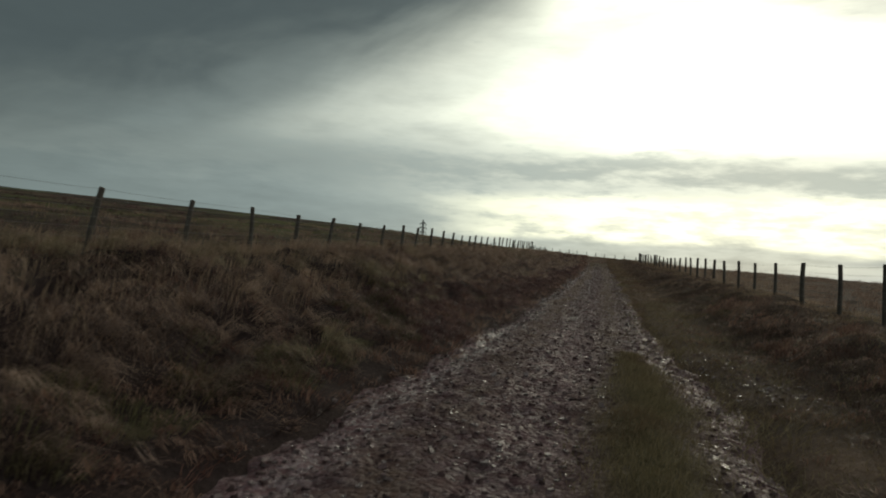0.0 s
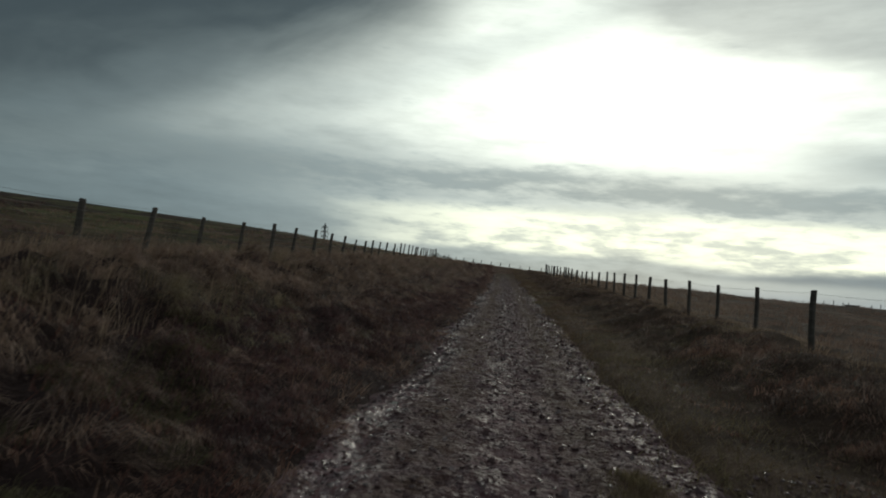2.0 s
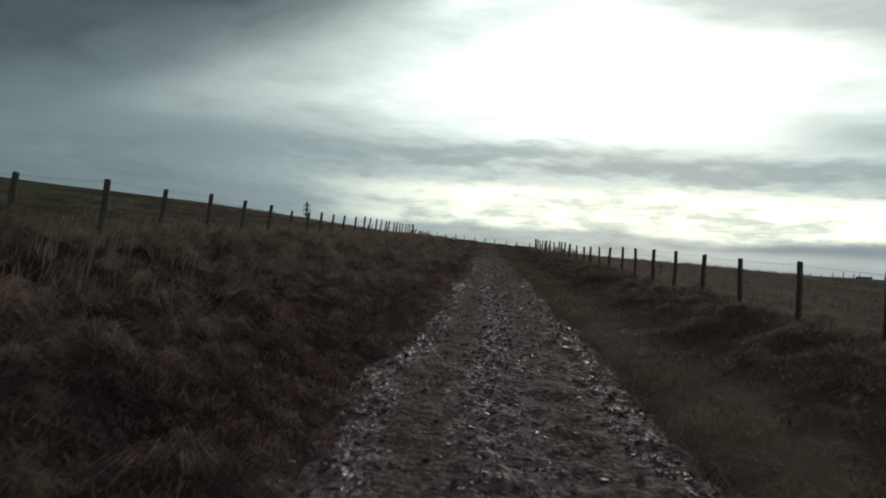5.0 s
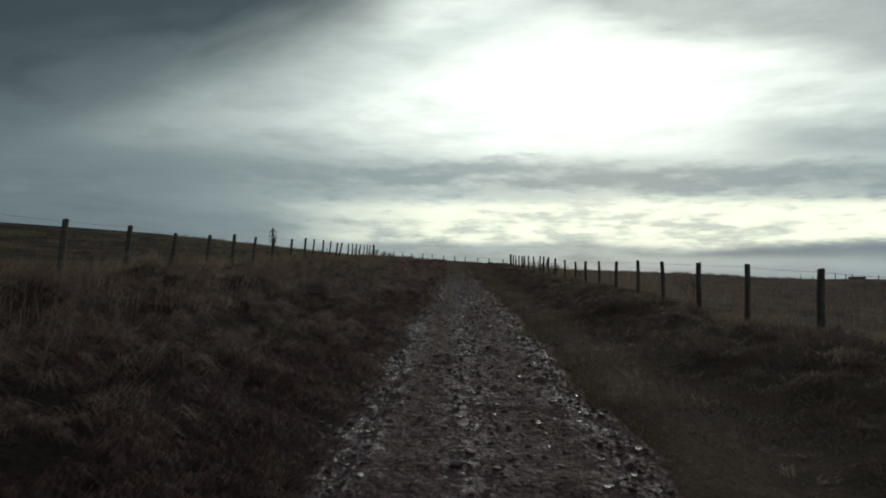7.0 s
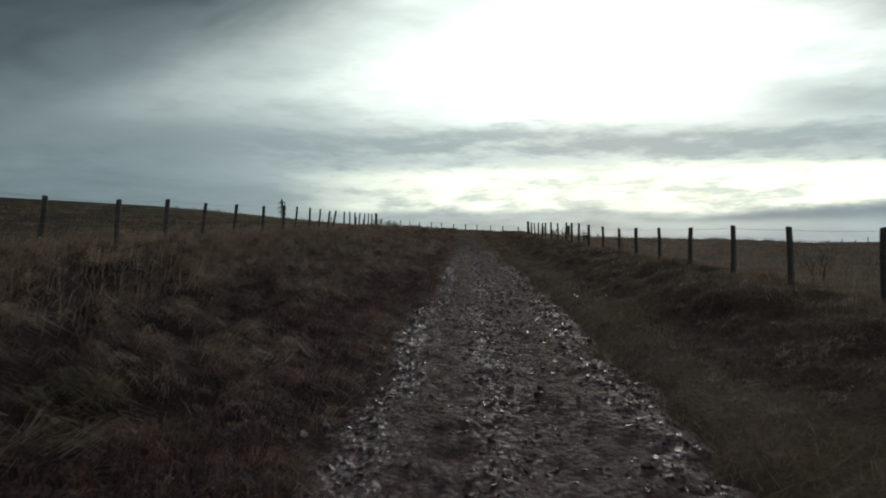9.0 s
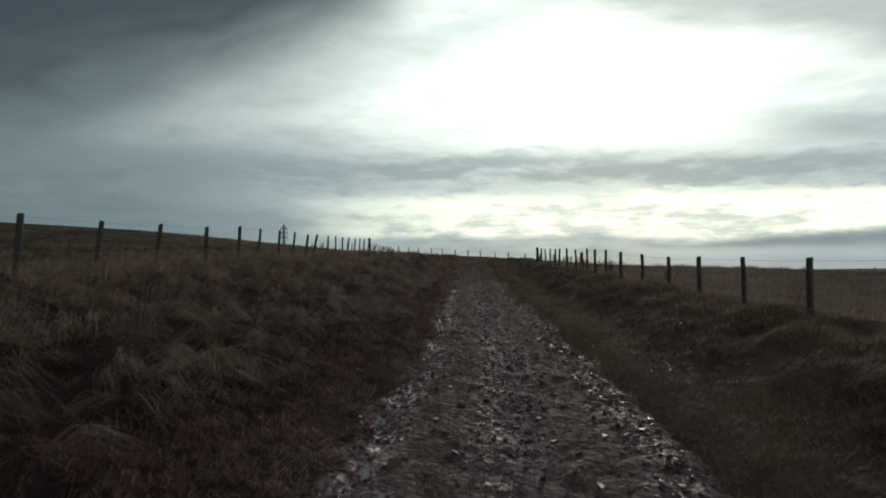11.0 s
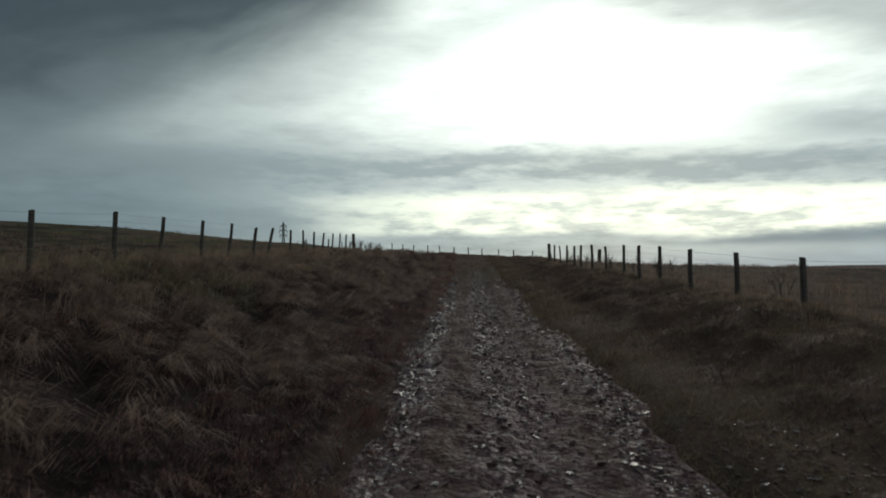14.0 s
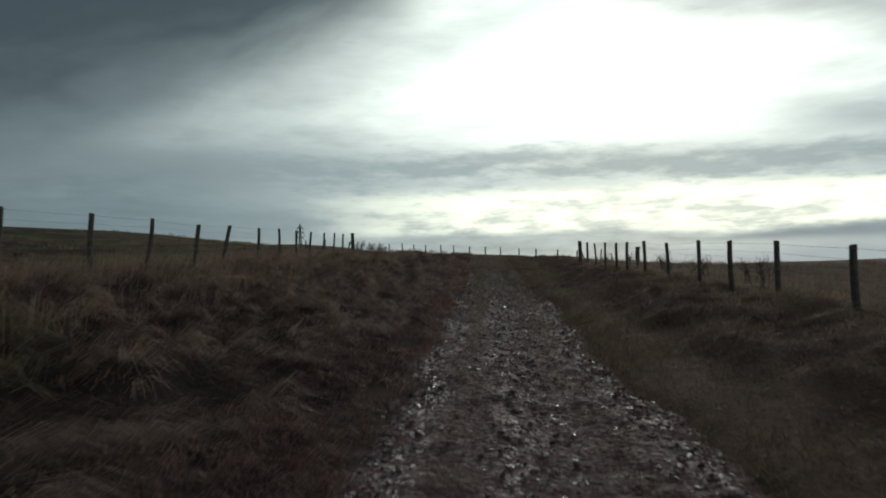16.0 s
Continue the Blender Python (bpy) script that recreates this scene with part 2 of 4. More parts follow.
upland = q.m("MULTIPLY", q.m("MULTIPLY_ADD", q.ramp01(xyz.outputs[0], -12.5, -15.0), 0.84, 0.06), q.m("MULTIPLY_ADD", q.ramp01(xyz.outputs[1], -70.0, -52.0), 0.7, 0.3))
c = q.mix(q.m("MULTIPLY", q.ramp01(coarse, 0.42, 0.56), upland), c, (0.074, 0.084, 0.032))
heather = q.noise(q.combine(*[q.m("MULTIPLY", o, k) for o, k in zip(xyz.outputs, (1.0, 0.45, 1.0))]), 0.16, 4, 0.6)
moor = q.m("MULTIPLY_ADD", q.ramp01(xyz.outputs[0], -14.0, -24.0), 0.35, 0.55)
c = q.mix(q.m("MULTIPLY", q.ramp01(heather, 0.46, 0.53), moor), c, (0.028, 0.020, 0.017))
c = q.mix(q.m("MULTIPLY", q.ramp01(grain, 0.35, 0.75), 0.4), c, (0.050, 0.034, 0.025))
# bank soil coloured near black, as shade in the gaps between tussocks
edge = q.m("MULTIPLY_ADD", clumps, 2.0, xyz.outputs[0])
bank_shade = q.m("MULTIPLY", q.ramp01(edge, -12.6, -11.6), q.ramp01(edge, -5.4, -6.2))
c = q.mix(q.m("MULTIPLY", bank_shade, 0.85), c, ramp(q, grain, (0.3, (0.010, 0.006, 0.007)), (0.7, (0.034, 0.021, 0.021))))
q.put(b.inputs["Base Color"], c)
b.inputs["Roughness"].default_value = 0.95
b.inputs["Specular IOR Level"].default_value = 0.1
bump(q, b, q.m("ADD", grain, q.m("MULTIPLY", clumps, 2.0)), 0.8, 0.08)

track_mat, q, b = material("wet_stony_mud")
p = where(q)
lane = q.node("ShaderNodeUVMap", uv_map="along")
uvs = q.node("ShaderNodeSeparateXYZ")
q.put(uvs.inputs[0], lane.outputs[0])
side = q.m("ADD", uvs.outputs[0], q.m("MULTIPLY", q.m("SUBTRACT", q.noise(p, 0.9, 4), 0.5), 0.16))
ruts = q.m("MAXIMUM", q.bump01(side, 0.09, 0.065), q.m("MULTIPLY", q.m("MAXIMUM", q.bump01(side, 0.44, 0.06), q.bump01(side, 0.92, 0.07)), 0.2))
crown = q.m("MAXIMUM", q.bump01(side, 0.27, 0.12), q.bump01(side, 0.73, 0.10))
pebble = q.node("ShaderNodeTexVoronoi")
pebble.inputs["Scale"].default_value = 15.0
q.put(pebble.inputs["Vector"], p)
mud = q.noise(p, 1.7, 6, 0.65)
grit = q.noise(p, 45.0, 3, 0.7)
c = ramp(q, mud, (0.3, (0.050, 0.027, 0.028)), (0.55, (0.108, 0.058, 0.063)), (0.75, (0.172, 0.102, 0.111)))
tone = q.node("ShaderNodeSeparateColor")
q.put(tone.inputs[0], pebble.outputs["Color"])
c = q.mix(q.m("MULTIPLY", q.ramp01(tone.outputs[0], 0.45, 1.0), 0.75), c, (0.190, 0.128, 0.139))
c = q.mix(q.m("MULTIPLY", crown, q.m("MULTIPLY", q.ramp01(mud, 0.35, 0.6), 0.8)), c, (0.088, 0.057, 0.042))
early = q.m("MULTIPLY", q.bump01(side, 0.75, 0.11), q.ramp01(uvs.outputs[1], -73.0, -75.5))
c = q.mix(early, c, (0.085, 0.070, 0.036))
fade = q.m("MULTIPLY", q.ramp01(q.m("MULTIPLY_ADD", mud, 8.0, uvs.outputs[1]), -22.0, -2.0), 0.9)
c = q.mix(fade, c, (0.060, 0.040, 0.025))
q.put(b.inputs["Base Color"], c)
wet = q.m("MULTIPLY", q.m("MULTIPLY", q.m("MULTIPLY_ADD", ruts, 1.5, 0.29), q.m("SUBTRACT", 1.0, q.m("MAXIMUM", early, fade))), q.ramp01(q.noise(p, 8.0, 5, 0.75), 0.42, 0.60))
q.put(b.inputs["Roughness"], q.m("MAXIMUM", q.m("MULTIPLY_ADD", wet, -0.62, 0.85), 0.2))
q.put(b.inputs["Specular IOR Level"], q.m("MULTIPLY_ADD", wet, 0.42, 0.08))
bump(q, b, q.m("MULTIPLY", q.m("ADD", q.m("MULTIPLY", pebble.outputs["Distance"], -1.2), q.m("MULTIPLY", grit, 0.7)), q.m("MULTIPLY_ADD", q.bump01(side, 0.085, 0.07), -0.7, 1.0)), 1.0, 0.06)

stone_mat, q, b = material("wet_flint")
rnd = q.node("ShaderNodeObjectInfo").outputs["Random"]
isl = q.node("ShaderNodeNewGeometry").outputs["Random Per Island"]
c = ramp(q, q.m("FRACT", q.m("ADD", rnd, isl)), (0.0, (0.045, 0.025, 0.027)), (0.5, (0.085, 0.051, 0.055)), (0.85, (0.138, 0.094, 0.101)), (1.0, (0.220, 0.175, 0.175)))
c = q.mix(q.m("MULTIPLY", q.noise(where(q), 30.0, 3), 0.5), c, (0.060, 0.043, 0.037))
q.put(b.inputs["Base Color"], c)
film = q.ramp01(q.m("FRACT", q.m("MULTIPLY", q.m("ADD", rnd, isl), 7.3)), 0.58, 0.74)  # some are wet, the rest have dried
q.put(b.inputs["Roughness"], q.m("MULTIPLY_ADD", film, -0.56, 0.80))
q.put(b.inputs["Specular IOR Level"], q.m("MULTIPLY_ADD", film, 0.40, 0.10))
bump(q, b, q.noise(where(q), 45.0, 4, 0.65), 0.9, 0.02)

soaked_mat, q, b = material("soaked_flint")
isl = q.node("ShaderNodeNewGeometry").outputs["Random Per Island"]
q.put(b.inputs["Base Color"], ramp(q, isl, (0.0, (0.040, 0.025, 0.026)), (0.6, (0.075, 0.051, 0.052)), (1.0, (0.140, 0.108, 0.112))))
q.put(b.inputs["Roughness"], q.m("MULTIPLY_ADD", isl, 0.22, 0.16))
b.inputs["Specular IOR Level"].default_value = 0.55
bump(q, b, q.noise(where(q), 45.0, 4, 0.65), 0.9, 0.02)

puddle_mat, q, b = material("shallow_water")
b.inputs["Base Color"].default_value = (0.035, 0.026, 0.020, 1)
b.inputs["Roughness"].default_value = 0.22
b.inputs["IOR"].default_value = 1.33
bump(q, b, q.noise(where(q), 22.0, 4, 0.6), 0.6, 0.02)

post_mat, q, b = material("weathered_timber")
obj = q.node("ShaderNodeTexCoord").outputs["Object"]
stretch = q.node("ShaderNodeMapping")
q.put(stretch.inputs[0], obj)
stretch.inputs["Scale"].default_value = (30, 30, 2.2)
grainy = q.noise(stretch.outputs[0], 1.0, 5, 0.6)
rnd = q.node("ShaderNodeObjectInfo").outputs["Random"]
c = ramp(q, grainy, (0.3, (0.036, 0.029, 0.025)), (0.55, (0.075, 0.062, 0.054)), (0.75, (0.13, 0.112, 0.098)))
c = q.mix(q.m("MULTIPLY", rnd, 0.4), c, (0.055, 0.048, 0.040))
c = q.mix(q.m("MULTIPLY", q.ramp01(q.noise(obj, 7.0, 4), 0.52, 0.68), 0.45), c, (0.14, 0.135, 0.115))
q.put(b.inputs["Base Color"], c)
b.inputs["Roughness"].default_value = 0.85
bump(q, b, grainy, 0.7, 0.01)

wire_mat, q, b = material("galvanised_wire")
q.put(b.inputs["Base Color"], ramp(q, q.noise(where(q), 6.0, 2), (0.35, (0.22, 0.23, 0.23)), (0.7, (0.10, 0.075, 0.06))))
b.inputs["Metallic"].default_value, b.inputs["Roughness"].default_value = 0.8, 0.5

steel_mat, q, b = material("dull_steel")
q.put(b.inputs["Base Color"], ramp(q, q.noise(where(q), 0.4, 2), (0.3, (0.035, 0.036, 0.038)), (0.7, (0.065, 0.066, 0.068))))
b.inputs["Metallic"].default_value, b.inputs["Roughness"].default_value = 0.5, 0.6

bark_mat, q, b = material("bare_twigs")
q.put(b.inputs["Base Color"], ramp(q, q.noise(where(q), 3.0, 3), (0.3, (0.03, 0.024, 0.02)), (0.7, (0.07, 0.055, 0.045))))
b.inputs["Roughness"].default_value = 0.9

# ---- shape of the land ----
rng = np.random.default_rng(7)
LATTICE = rng.random((256, 256))


def smooth_noise(x, y):
    xi, yi = np.floor(x).astype(int), np.floor(y).astype(int)
    u, v = x - xi, y - yi
    u, v = u * u * (3 - 2 * u), v * v * (3 - 2 * v)
    f = lambda a, b: LATTICE[a % 256, b % 256]
    return (f(xi, yi) * (1 - u) + f(xi + 1, yi) * u) * (1 - v) + (f(xi, yi + 1) * (1 - u) + f(xi + 1, yi + 1) * u) * v - 0.5


def step01(v, lo, hi):
    s = np.clip((v - lo) / (hi - lo), 0, 1)
    return s * s * (3 - 2 * s)


def edge_wobble(y, row):
    y = np.asarray(y, float)
    return 0.30 * smooth_noise(y * 0.55, y * 0 + row) + 0.16 * smooth_noise(y * 1.9, y * 0 + row + 20)


def track_left(y):
    return edge_wobble(y, 2) + np.interp(y, [-100, -78, -74, -70, -62, -55, -40, -20, 30], [-8.0, -7.8, -7.5, -7.22, -7.12, -6.98, -6.6, -6.45, -6.3])


def track_right(y):
    return edge_wobble(y, 7) + np.interp(y, [-100, -77, -70, -40, -20, 30], [-3.35, -3.45, -3.82, -3.75, -3.6, -3.7])


def rise(x, y):
    """The long slope that the track climbs, rounded off at a brow that lies farther back towards the hill."""
    x, y = np.asarray(x, float), np.asarray(y, float)
    brow = 9.0 + 62.0 * step01(-x, 9, 75)
    over = np.logaddexp(0, (y - brow) / 4.5) * 4.5
    return 0.0415 * y - 0.062 * over + 0.024 * np.logaddexp(0, (y - 350) / 60.0) * 60.0


def across(x, y):
    """Height over the long slope: field, verge, sunken track, bank, hillside."""
    l, r = track_left(y), track_right(y)
    open_up = 0.8 * step01(y, -22, 8)
    sunk = -1.66
    right = sunk + (0.10 + 0.48 * step01(x, r + 1.0, -0.4)) * step01(x, r - 0.1, r + 0.5)
    left = sunk + 0.12 * step01(-x, -l - 0.1, -l + 0.5) + 1.26 * step01(-x, -l + 0.2, 12.8)
    z = np.where(x > (l + r) / 2, right, left)
    z = z - 0.062 * 32 * (1 - np.exp(-np.maximum(x, 0) / 32))
    hill = np.maximum(-x - 13.0, 0)
    z = z + 0.098 * 190 * (1 - np.exp(-hill / 190))
    flat_z = -1.08 - 0.0655 * np.clip(x, -13, 0) - 0.10
    mid = (x > -13) & (x < 0)
    return np.where(mid, z * (1 - open_up) + flat_z * open_up, z)


def ground(x, y):
    x, y = np.asarray(x, float), np.asarray(y, float)
    z = rise(x, y) + across(x, y)
    off = np.maximum(track_left(y) - x, x - track_right(y))
    rough = step01(off, 0.1, 1.6)
    near = np.exp(-np.maximum(np.abs(x + 6) - 30, 0) / 30)
    lump = smooth_noise(x * 0.9, y * 0.9) * 0.20 + smooth_noise(x * 2.3 + 9, y * 2.3) * 0.11
    bank = step01(-x, 7.6, 8.6) * step01(-x, 13.2, 12.2)
    lump = lump * (1 + 0.7 * bank) + smooth_noise(x * 2.8 + 50, y * 2.4 + 3) * 0.24 * bank
    lump = lump * np.where(x > -6, 0.35 + 1.25 * step01(x, -2.7, -1.6) * step01(-x, -0.8, 0.2) + 0.5 * step01(x, 0, 1), 1.0)
    swell = smooth_noise(x * 0.07 + 3, y * 0.07) * 0.5 * step01(np.abs(x + 6), 8, 30)
    far = smooth_noise(x * 0.012, y * 0.012 + 5) * 3.0 * step01(np.hypot(x, y), 90, 260)
    brow = 0.55 * np.exp(-(((x + 5.5) / 7.0) ** 2 + ((y - 9.5) / 7.5) ** 2))
    knoll = 34.0 * np.exp(-(((x + 270) / 200) ** 2 + ((y - 900) / 200) ** 2))
    hum = np.maximum(0, smooth_noise(x * 1.25 + 21, y * 0.75) + 0.5 * smooth_noise(x * 3.1, y * 2.3 + 8) + 0.12)
    hum = 0.26 * hum * step01(x, -2.6, -1.9) * step01(-x, 0.6, 1.3) * step01(-y, 4, 14)
    return z + lump * rough * near + swell + far + knoll + brow + hum


def mesh_from(name, verts, faces_n, faces, smooth=True):
    """A mesh from arrays: verts (n, 3) and faces of one size."""
    me = bpy.data.meshes.new(name)
    me.vertices.add(len(verts))
    me.vertices.foreach_set("co", np.asarray(verts, np.float32).ravel())
    me.loops.add(faces.size)
    me.loops.foreach_set("vertex_index", faces.astype(np.int32).ravel())
    me.polygons.add(len(faces))
    me.polygons.foreach_set("loop_start", np.arange(0, faces.size, faces_n, dtype=np.int32))
    me.polygons.foreach_set("use_smooth", np.full(len(faces), smooth))
    me.update(calc_edges=True)
    me.validate()
    return me


def sheet(name, xs, ys, height, mat):
    gx, gy = np.meshgrid(xs, ys)
    v = np.stack([gx, gy, height(gx, gy)], -1).reshape(-1, 3)
    i = np.arange(len(xs) * len(ys)).reshape(len(ys), len(xs))
    f = np.stack([i[:-1, :-1], i[:-1, 1:], i[1:, 1:], i[1:, :-1]], -1).reshape(-1, 4)
    me = mesh_from(name, v, 4, f)
    me.materials.append(mat)
    return new(name, me)


def spread(lo, hi, step, reach):
    """Even steps inside, growing ones out to the horizon."""
    inner = list(np.arange(lo, hi + step / 2, step))
    d, s, left, right = 0, step, [], []
    while d < reach:
        s *= 1.16
        d += s
        left.append(lo - d)
        right.append(hi + d)
    return np.array(left[::-1] + inner + right)


def ground_under(x, y):
    inside = step01(x, track_left(y) - 0.15, track_left(y) + 0.15) * step01(-x, -track_right(y) - 0.15, -track_right(y) + 0.15)
    return ground(x, y) - 0.12 * inside * (y < 5.5) * (y > -99)


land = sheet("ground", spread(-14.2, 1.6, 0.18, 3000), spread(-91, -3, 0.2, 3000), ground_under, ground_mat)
tagged(land, "rough brown moorland hillside with matted dead grass", "ground", kind="structure")

# the track: two ruts, a low crown between them
TRACK_Y = np.arange(-97, 6, 0.065)


def track_height(s, y):
    """s runs from 0 at the edge beside the bank to 1 at the other."""
    x = track_left(y) + s * (track_right(y) - track_left(y))
    z = rise(x, y) + across(x, y)
    rut = np.exp(-((s - 0.09) / 0.07) ** 2) + np.exp(-((s - 0.60) / 0.12) ** 2)
    strip = np.exp(-((s - 0.75) / 0.10) ** 2) * step01(-y, 72.8, 75.5)
    z = z - 0.05 * rut + 0.07 * strip + smooth_noise(x * 1.7, y * 1.1) * 0.06
    z = z + (smooth_noise(x * 5, y * 4) * 0.055 + smooth_noise(x * 11 + 4, y * 8) * 0.038) * (1 - 0.7 * strip)
    return x, z - 0.05 * (np.maximum(0.04 - s, 0) + np.maximum(s - 0.96, 0)) / 0.04


ss, ty = np.meshgrid(np.linspace(-0.02, 1.02, 64), TRACK_Y)
tx, tz = track_height(ss, ty)
i = np.arange(ss.size).reshape(ss.shape)
me = mesh_from("track", np.stack([tx, ty, tz], -1).reshape(-1, 3), 4,
               np.stack([i[:-1, :-1], i[:-1, 1:], i[1:, 1:], i[1:, :-1]], -1).reshape(-1, 4))
uv = me.uv_layers.new(name="along")
corner = np.empty(len(me.loops), np.int32)
me.loops.foreach_get("vertex_index", corner)
uv.data.foreach_set("uv", np.stack([ss.ravel()[corner], ty.ravel()[corner]], -1).astype(np.float32).ravel())
me.materials.append(track_mat)
track = tagged(new("track", me), "wet stony farm track with two worn muddy ruts", "track", kind="structure")


def part(name, data, mat, parent, label=""):
    """One mesh (a bmesh or a mesh) under a thing or a part."""
    if isinstance(data, bmesh.types.BMesh):
        me = bpy.data.meshes.new(name)
        data.to_mesh(me)
        data.free()
    else:
        me = data
    if mat is not None and not me.materials:
        me.materials.append(mat)
    ob = new(name, me)
    ob.parent = parent
    return tagged(ob, label)


# ---- fences ----


def post_mesh(name, height, radius, seed, sides=10):
    """A round stake: tapered, slightly bent, sawn and chamfered at the top, set in the ground."""
    r = random.Random(seed)
    bm = bmesh.new()
    rings = []
    levels = [(-0.35, 1.04), (0.0, 1.03), (height * 0.35, 1.0), (height * 0.7, 0.97), (height - 0.02, 0.95), (height, 0.82)]
    bend = (r.uniform(-0.02, 0.02), r.uniform(-0.02, 0.02))
    wob = [r.uniform(0.9, 1.1) for _ in range(sides)]
    slant = r.uniform(-0.012, 0.012)
    for z, k in levels:
        u = max(z, 0) / height
        off = (bend[0] * math.sin(u * math.pi), bend[1] * math.sin(u * math.pi))
        rings.append([bm.verts.new((off[0] + radius * k * wob[a] * math.cos(2 * math.pi * a / sides),
                                    off[1] + radius * k * wob[a] * math.sin(2 * math.pi * a / sides),
                                    z + (slant * math.cos(2 * math.pi * a / sides) if u > 0.9 else 0))) for a in range(sides)])
    for lo, hi in zip(rings, rings[1:]):
        for a in range(sides):
            f = bm.faces.new((lo[a], lo[(a + 1) % sides], hi[(a + 1) % sides], hi[a]))
            f.smooth = True
    bm.faces.new(rings[-1])
    me = bpy.data.meshes.new(name)
    bm.to_mesh(me)
    bm.free()
    me.materials.append(post_mat)
    return me


POSTS = [post_mesh("post", h, r, k) for k, (h, r) in enumerate([(1.12, 0.053), (1.16, 0.056), (1.09, 0.050), (1.14, 0.059), (1.18, 0.052), (1.10, 0.057)])]
STRAINER = post_mesh("strainer_post", 1.28, 0.11, 77, 12)


def wire_mesh(points, radius=0.0022, sag=0.012, barbs=False):
    """A strand hung from point to point, with a slight sag in each bay."""
    bm = bmesh.new()
    line = []
    for a, b2 in zip(points, points[1:]):
        a, b2 = Vector(a), Vector(b2)
        for k in range(4):
            u = k / 4
            line.append(a.lerp(b2, u) - Vector((0, 0, sag * 4 * u * (1 - u))))
    line.append(Vector(points[-1]))
    rings = []
    for v in line:
        rings.append([bm.verts.new(v + Vector((radius * math.cos(k * 2.0944), 0, radius * math.sin(k * 2.0944)))) for k in range(3)])
    for lo, hi in zip(rings, rings[1:]):
        for k in range(3):
            bm.faces.new((lo[k], lo[(k + 1) % 3], hi[(k + 1) % 3], hi[k]))
    if barbs:
        for v, w in zip(line, line[1:]):
            for k in range(6):
                c = v.lerp(w, (k + 0.5) / 6)
                d = 0.016
                q4 = [bm.verts.new(c + Vector(o)) for o in ((-d, 0.001, d), (-d, -0.001, d), (d, -0.001, -d), (d, 0.001, -d))]
                bm.faces.new(q4)
    return bm


def fence(name, label, places, strand_heights, lean, strainers=(), group="", face=1, barb=True):
    """places: (x, y, height of the post top). Posts, strands of wire."""
    x0, y0, _ = places[0]
    base = new(name)
    base.empty_display_size = 0.3
    base.location = (x0, y0, float(ground(x0, y0)))
    tagged(base, label, "fence", group)
    shift = Matrix.Translation(base.location).inverted()
    r = random.Random(len(places) + int(x0))
    tops = []
    for k, (x, y, top) in enumerate(places):
        strong = k in strainers
        me = STRAINER if strong else POSTS[r.randrange(len(POSTS))]
        tall = 1.28 if strong else max(v.co.z for v in me.vertices)
        ob = part("strainer_post" if strong else "post", me, None, base)
        loose = 1.0 if lean[1] else 0.4
        tilt = (r.gauss(lean[0], 2.0 * loose), r.gauss(lean[1], 2.2 * loose)) if not strong else (0, 0)
        foot_x, foot_y = x - tall * math.sin(radians(tilt[1])), y + tall * math.sin(radians(tilt[0]))
        ob.matrix_basis = shift @ pose(foot_x, foot_y, top - tall, *tilt, 0)
        tops.append(Vector((x, y, top)))
    for h in strand_heights:
        bm = wire_mesh([t + Vector((-0.06 * face, 0, h)) - Vector(base.location) for t in tops], barbs=barb and h > -0.1)
        part("wire", bm, wire_mat, base, "thin galvanised fence wire")
    return base


right_x = {0: 0, 5: -0.08, 6: -0.07, 7: -0.02, 8: 0.11, 9: -0.01, 10: -0.07, 11: -0.09, 12: -0.02, 13: 0.03, 14: -0.01, 15: -0.01, 16: 0.04, 17: 0.06}
rk = [0, 5, 8, 10, 13, 16, 19, 22, 25, 27, 28, 34]
ry = [0, -12.63, -20.23, -25.18, -32.8, -40.3, -47.88, -55.33, -63.24, -68.45, -70.7, -86.2]
rt = [0, -0.51, -0.84, -1.07, -1.52, -1.72, -2.02, -2.32, -2.65, -2.77, -2.84, -3.45]
jit = random.Random(3)
right_posts = []
for k in range(34, -1, -1):
    y = float(np.interp(k, rk, ry))
    right_posts.append((right_x.get(k, jit.uniform(-0.05, 0.05)), y, float(np.interp(k, rk, rt)) + (jit.uniform(-0.04, 0.03) if k else 0.1)))
lk = [0, 7, 10, 13, 16, 19, 22, 25, 28, 31, 37]
ly = [2.02, -15.59, -23.04, -30.16, -38.09, -45.62, -53.22, -60.46, -67.47, -74.92, -89.6]
lx = [-13.44, -13.17, -13.01, -12.99, -13.11, -13.0, -12.96, -13.04, -13.13, -13.19, -13.4]
lt = [1.06, 0.31, -0.01, -0.28, -0.74, -1.12, -1.31, -1.70, -1.98, -2.25, -2.88]
left_posts = []
for k in range(37, -1, -1):
    left_posts.append((float(np.interp(k, lk, lx)) + jit.uniform(-0.05, 0.05), float(np.interp(k, lk, ly)),
                       float(np.interp(k, lk, lt)) + (jit.uniform(-0.05, 0.05) if k else 0.08)))
STRANDS = [-0.06, -0.22, -0.36, -0.52, -0.68, -0.84]
fence("post_and_wire_fence", "weathered round-post stock fence strung with wire beside the track", right_posts, STRANDS, (0, 0), (34,), "stock fences", 1)
fence("post_and_wire_fence", "weathered stock fence on the grassy bank, posts leaning a little", left_posts, STRANDS, (0, 5.5), (37,), "stock fences", -1)

brow_posts = []
for k in range(-1, 16):
    brow_posts.append((0.4 - 1.44 * k + jit.uniform(-0.12, 0.12), 15.3 + 1.55 * k, 0.16 + 0.158 * k + jit.uniform(-0.07, 0.07)))
fence("post_and_wire_fence", "stock fence slanting away behind the brow", brow_posts, [-0.08, -0.4, -0.8], (0, 0), (), "stock fences", 1, False)

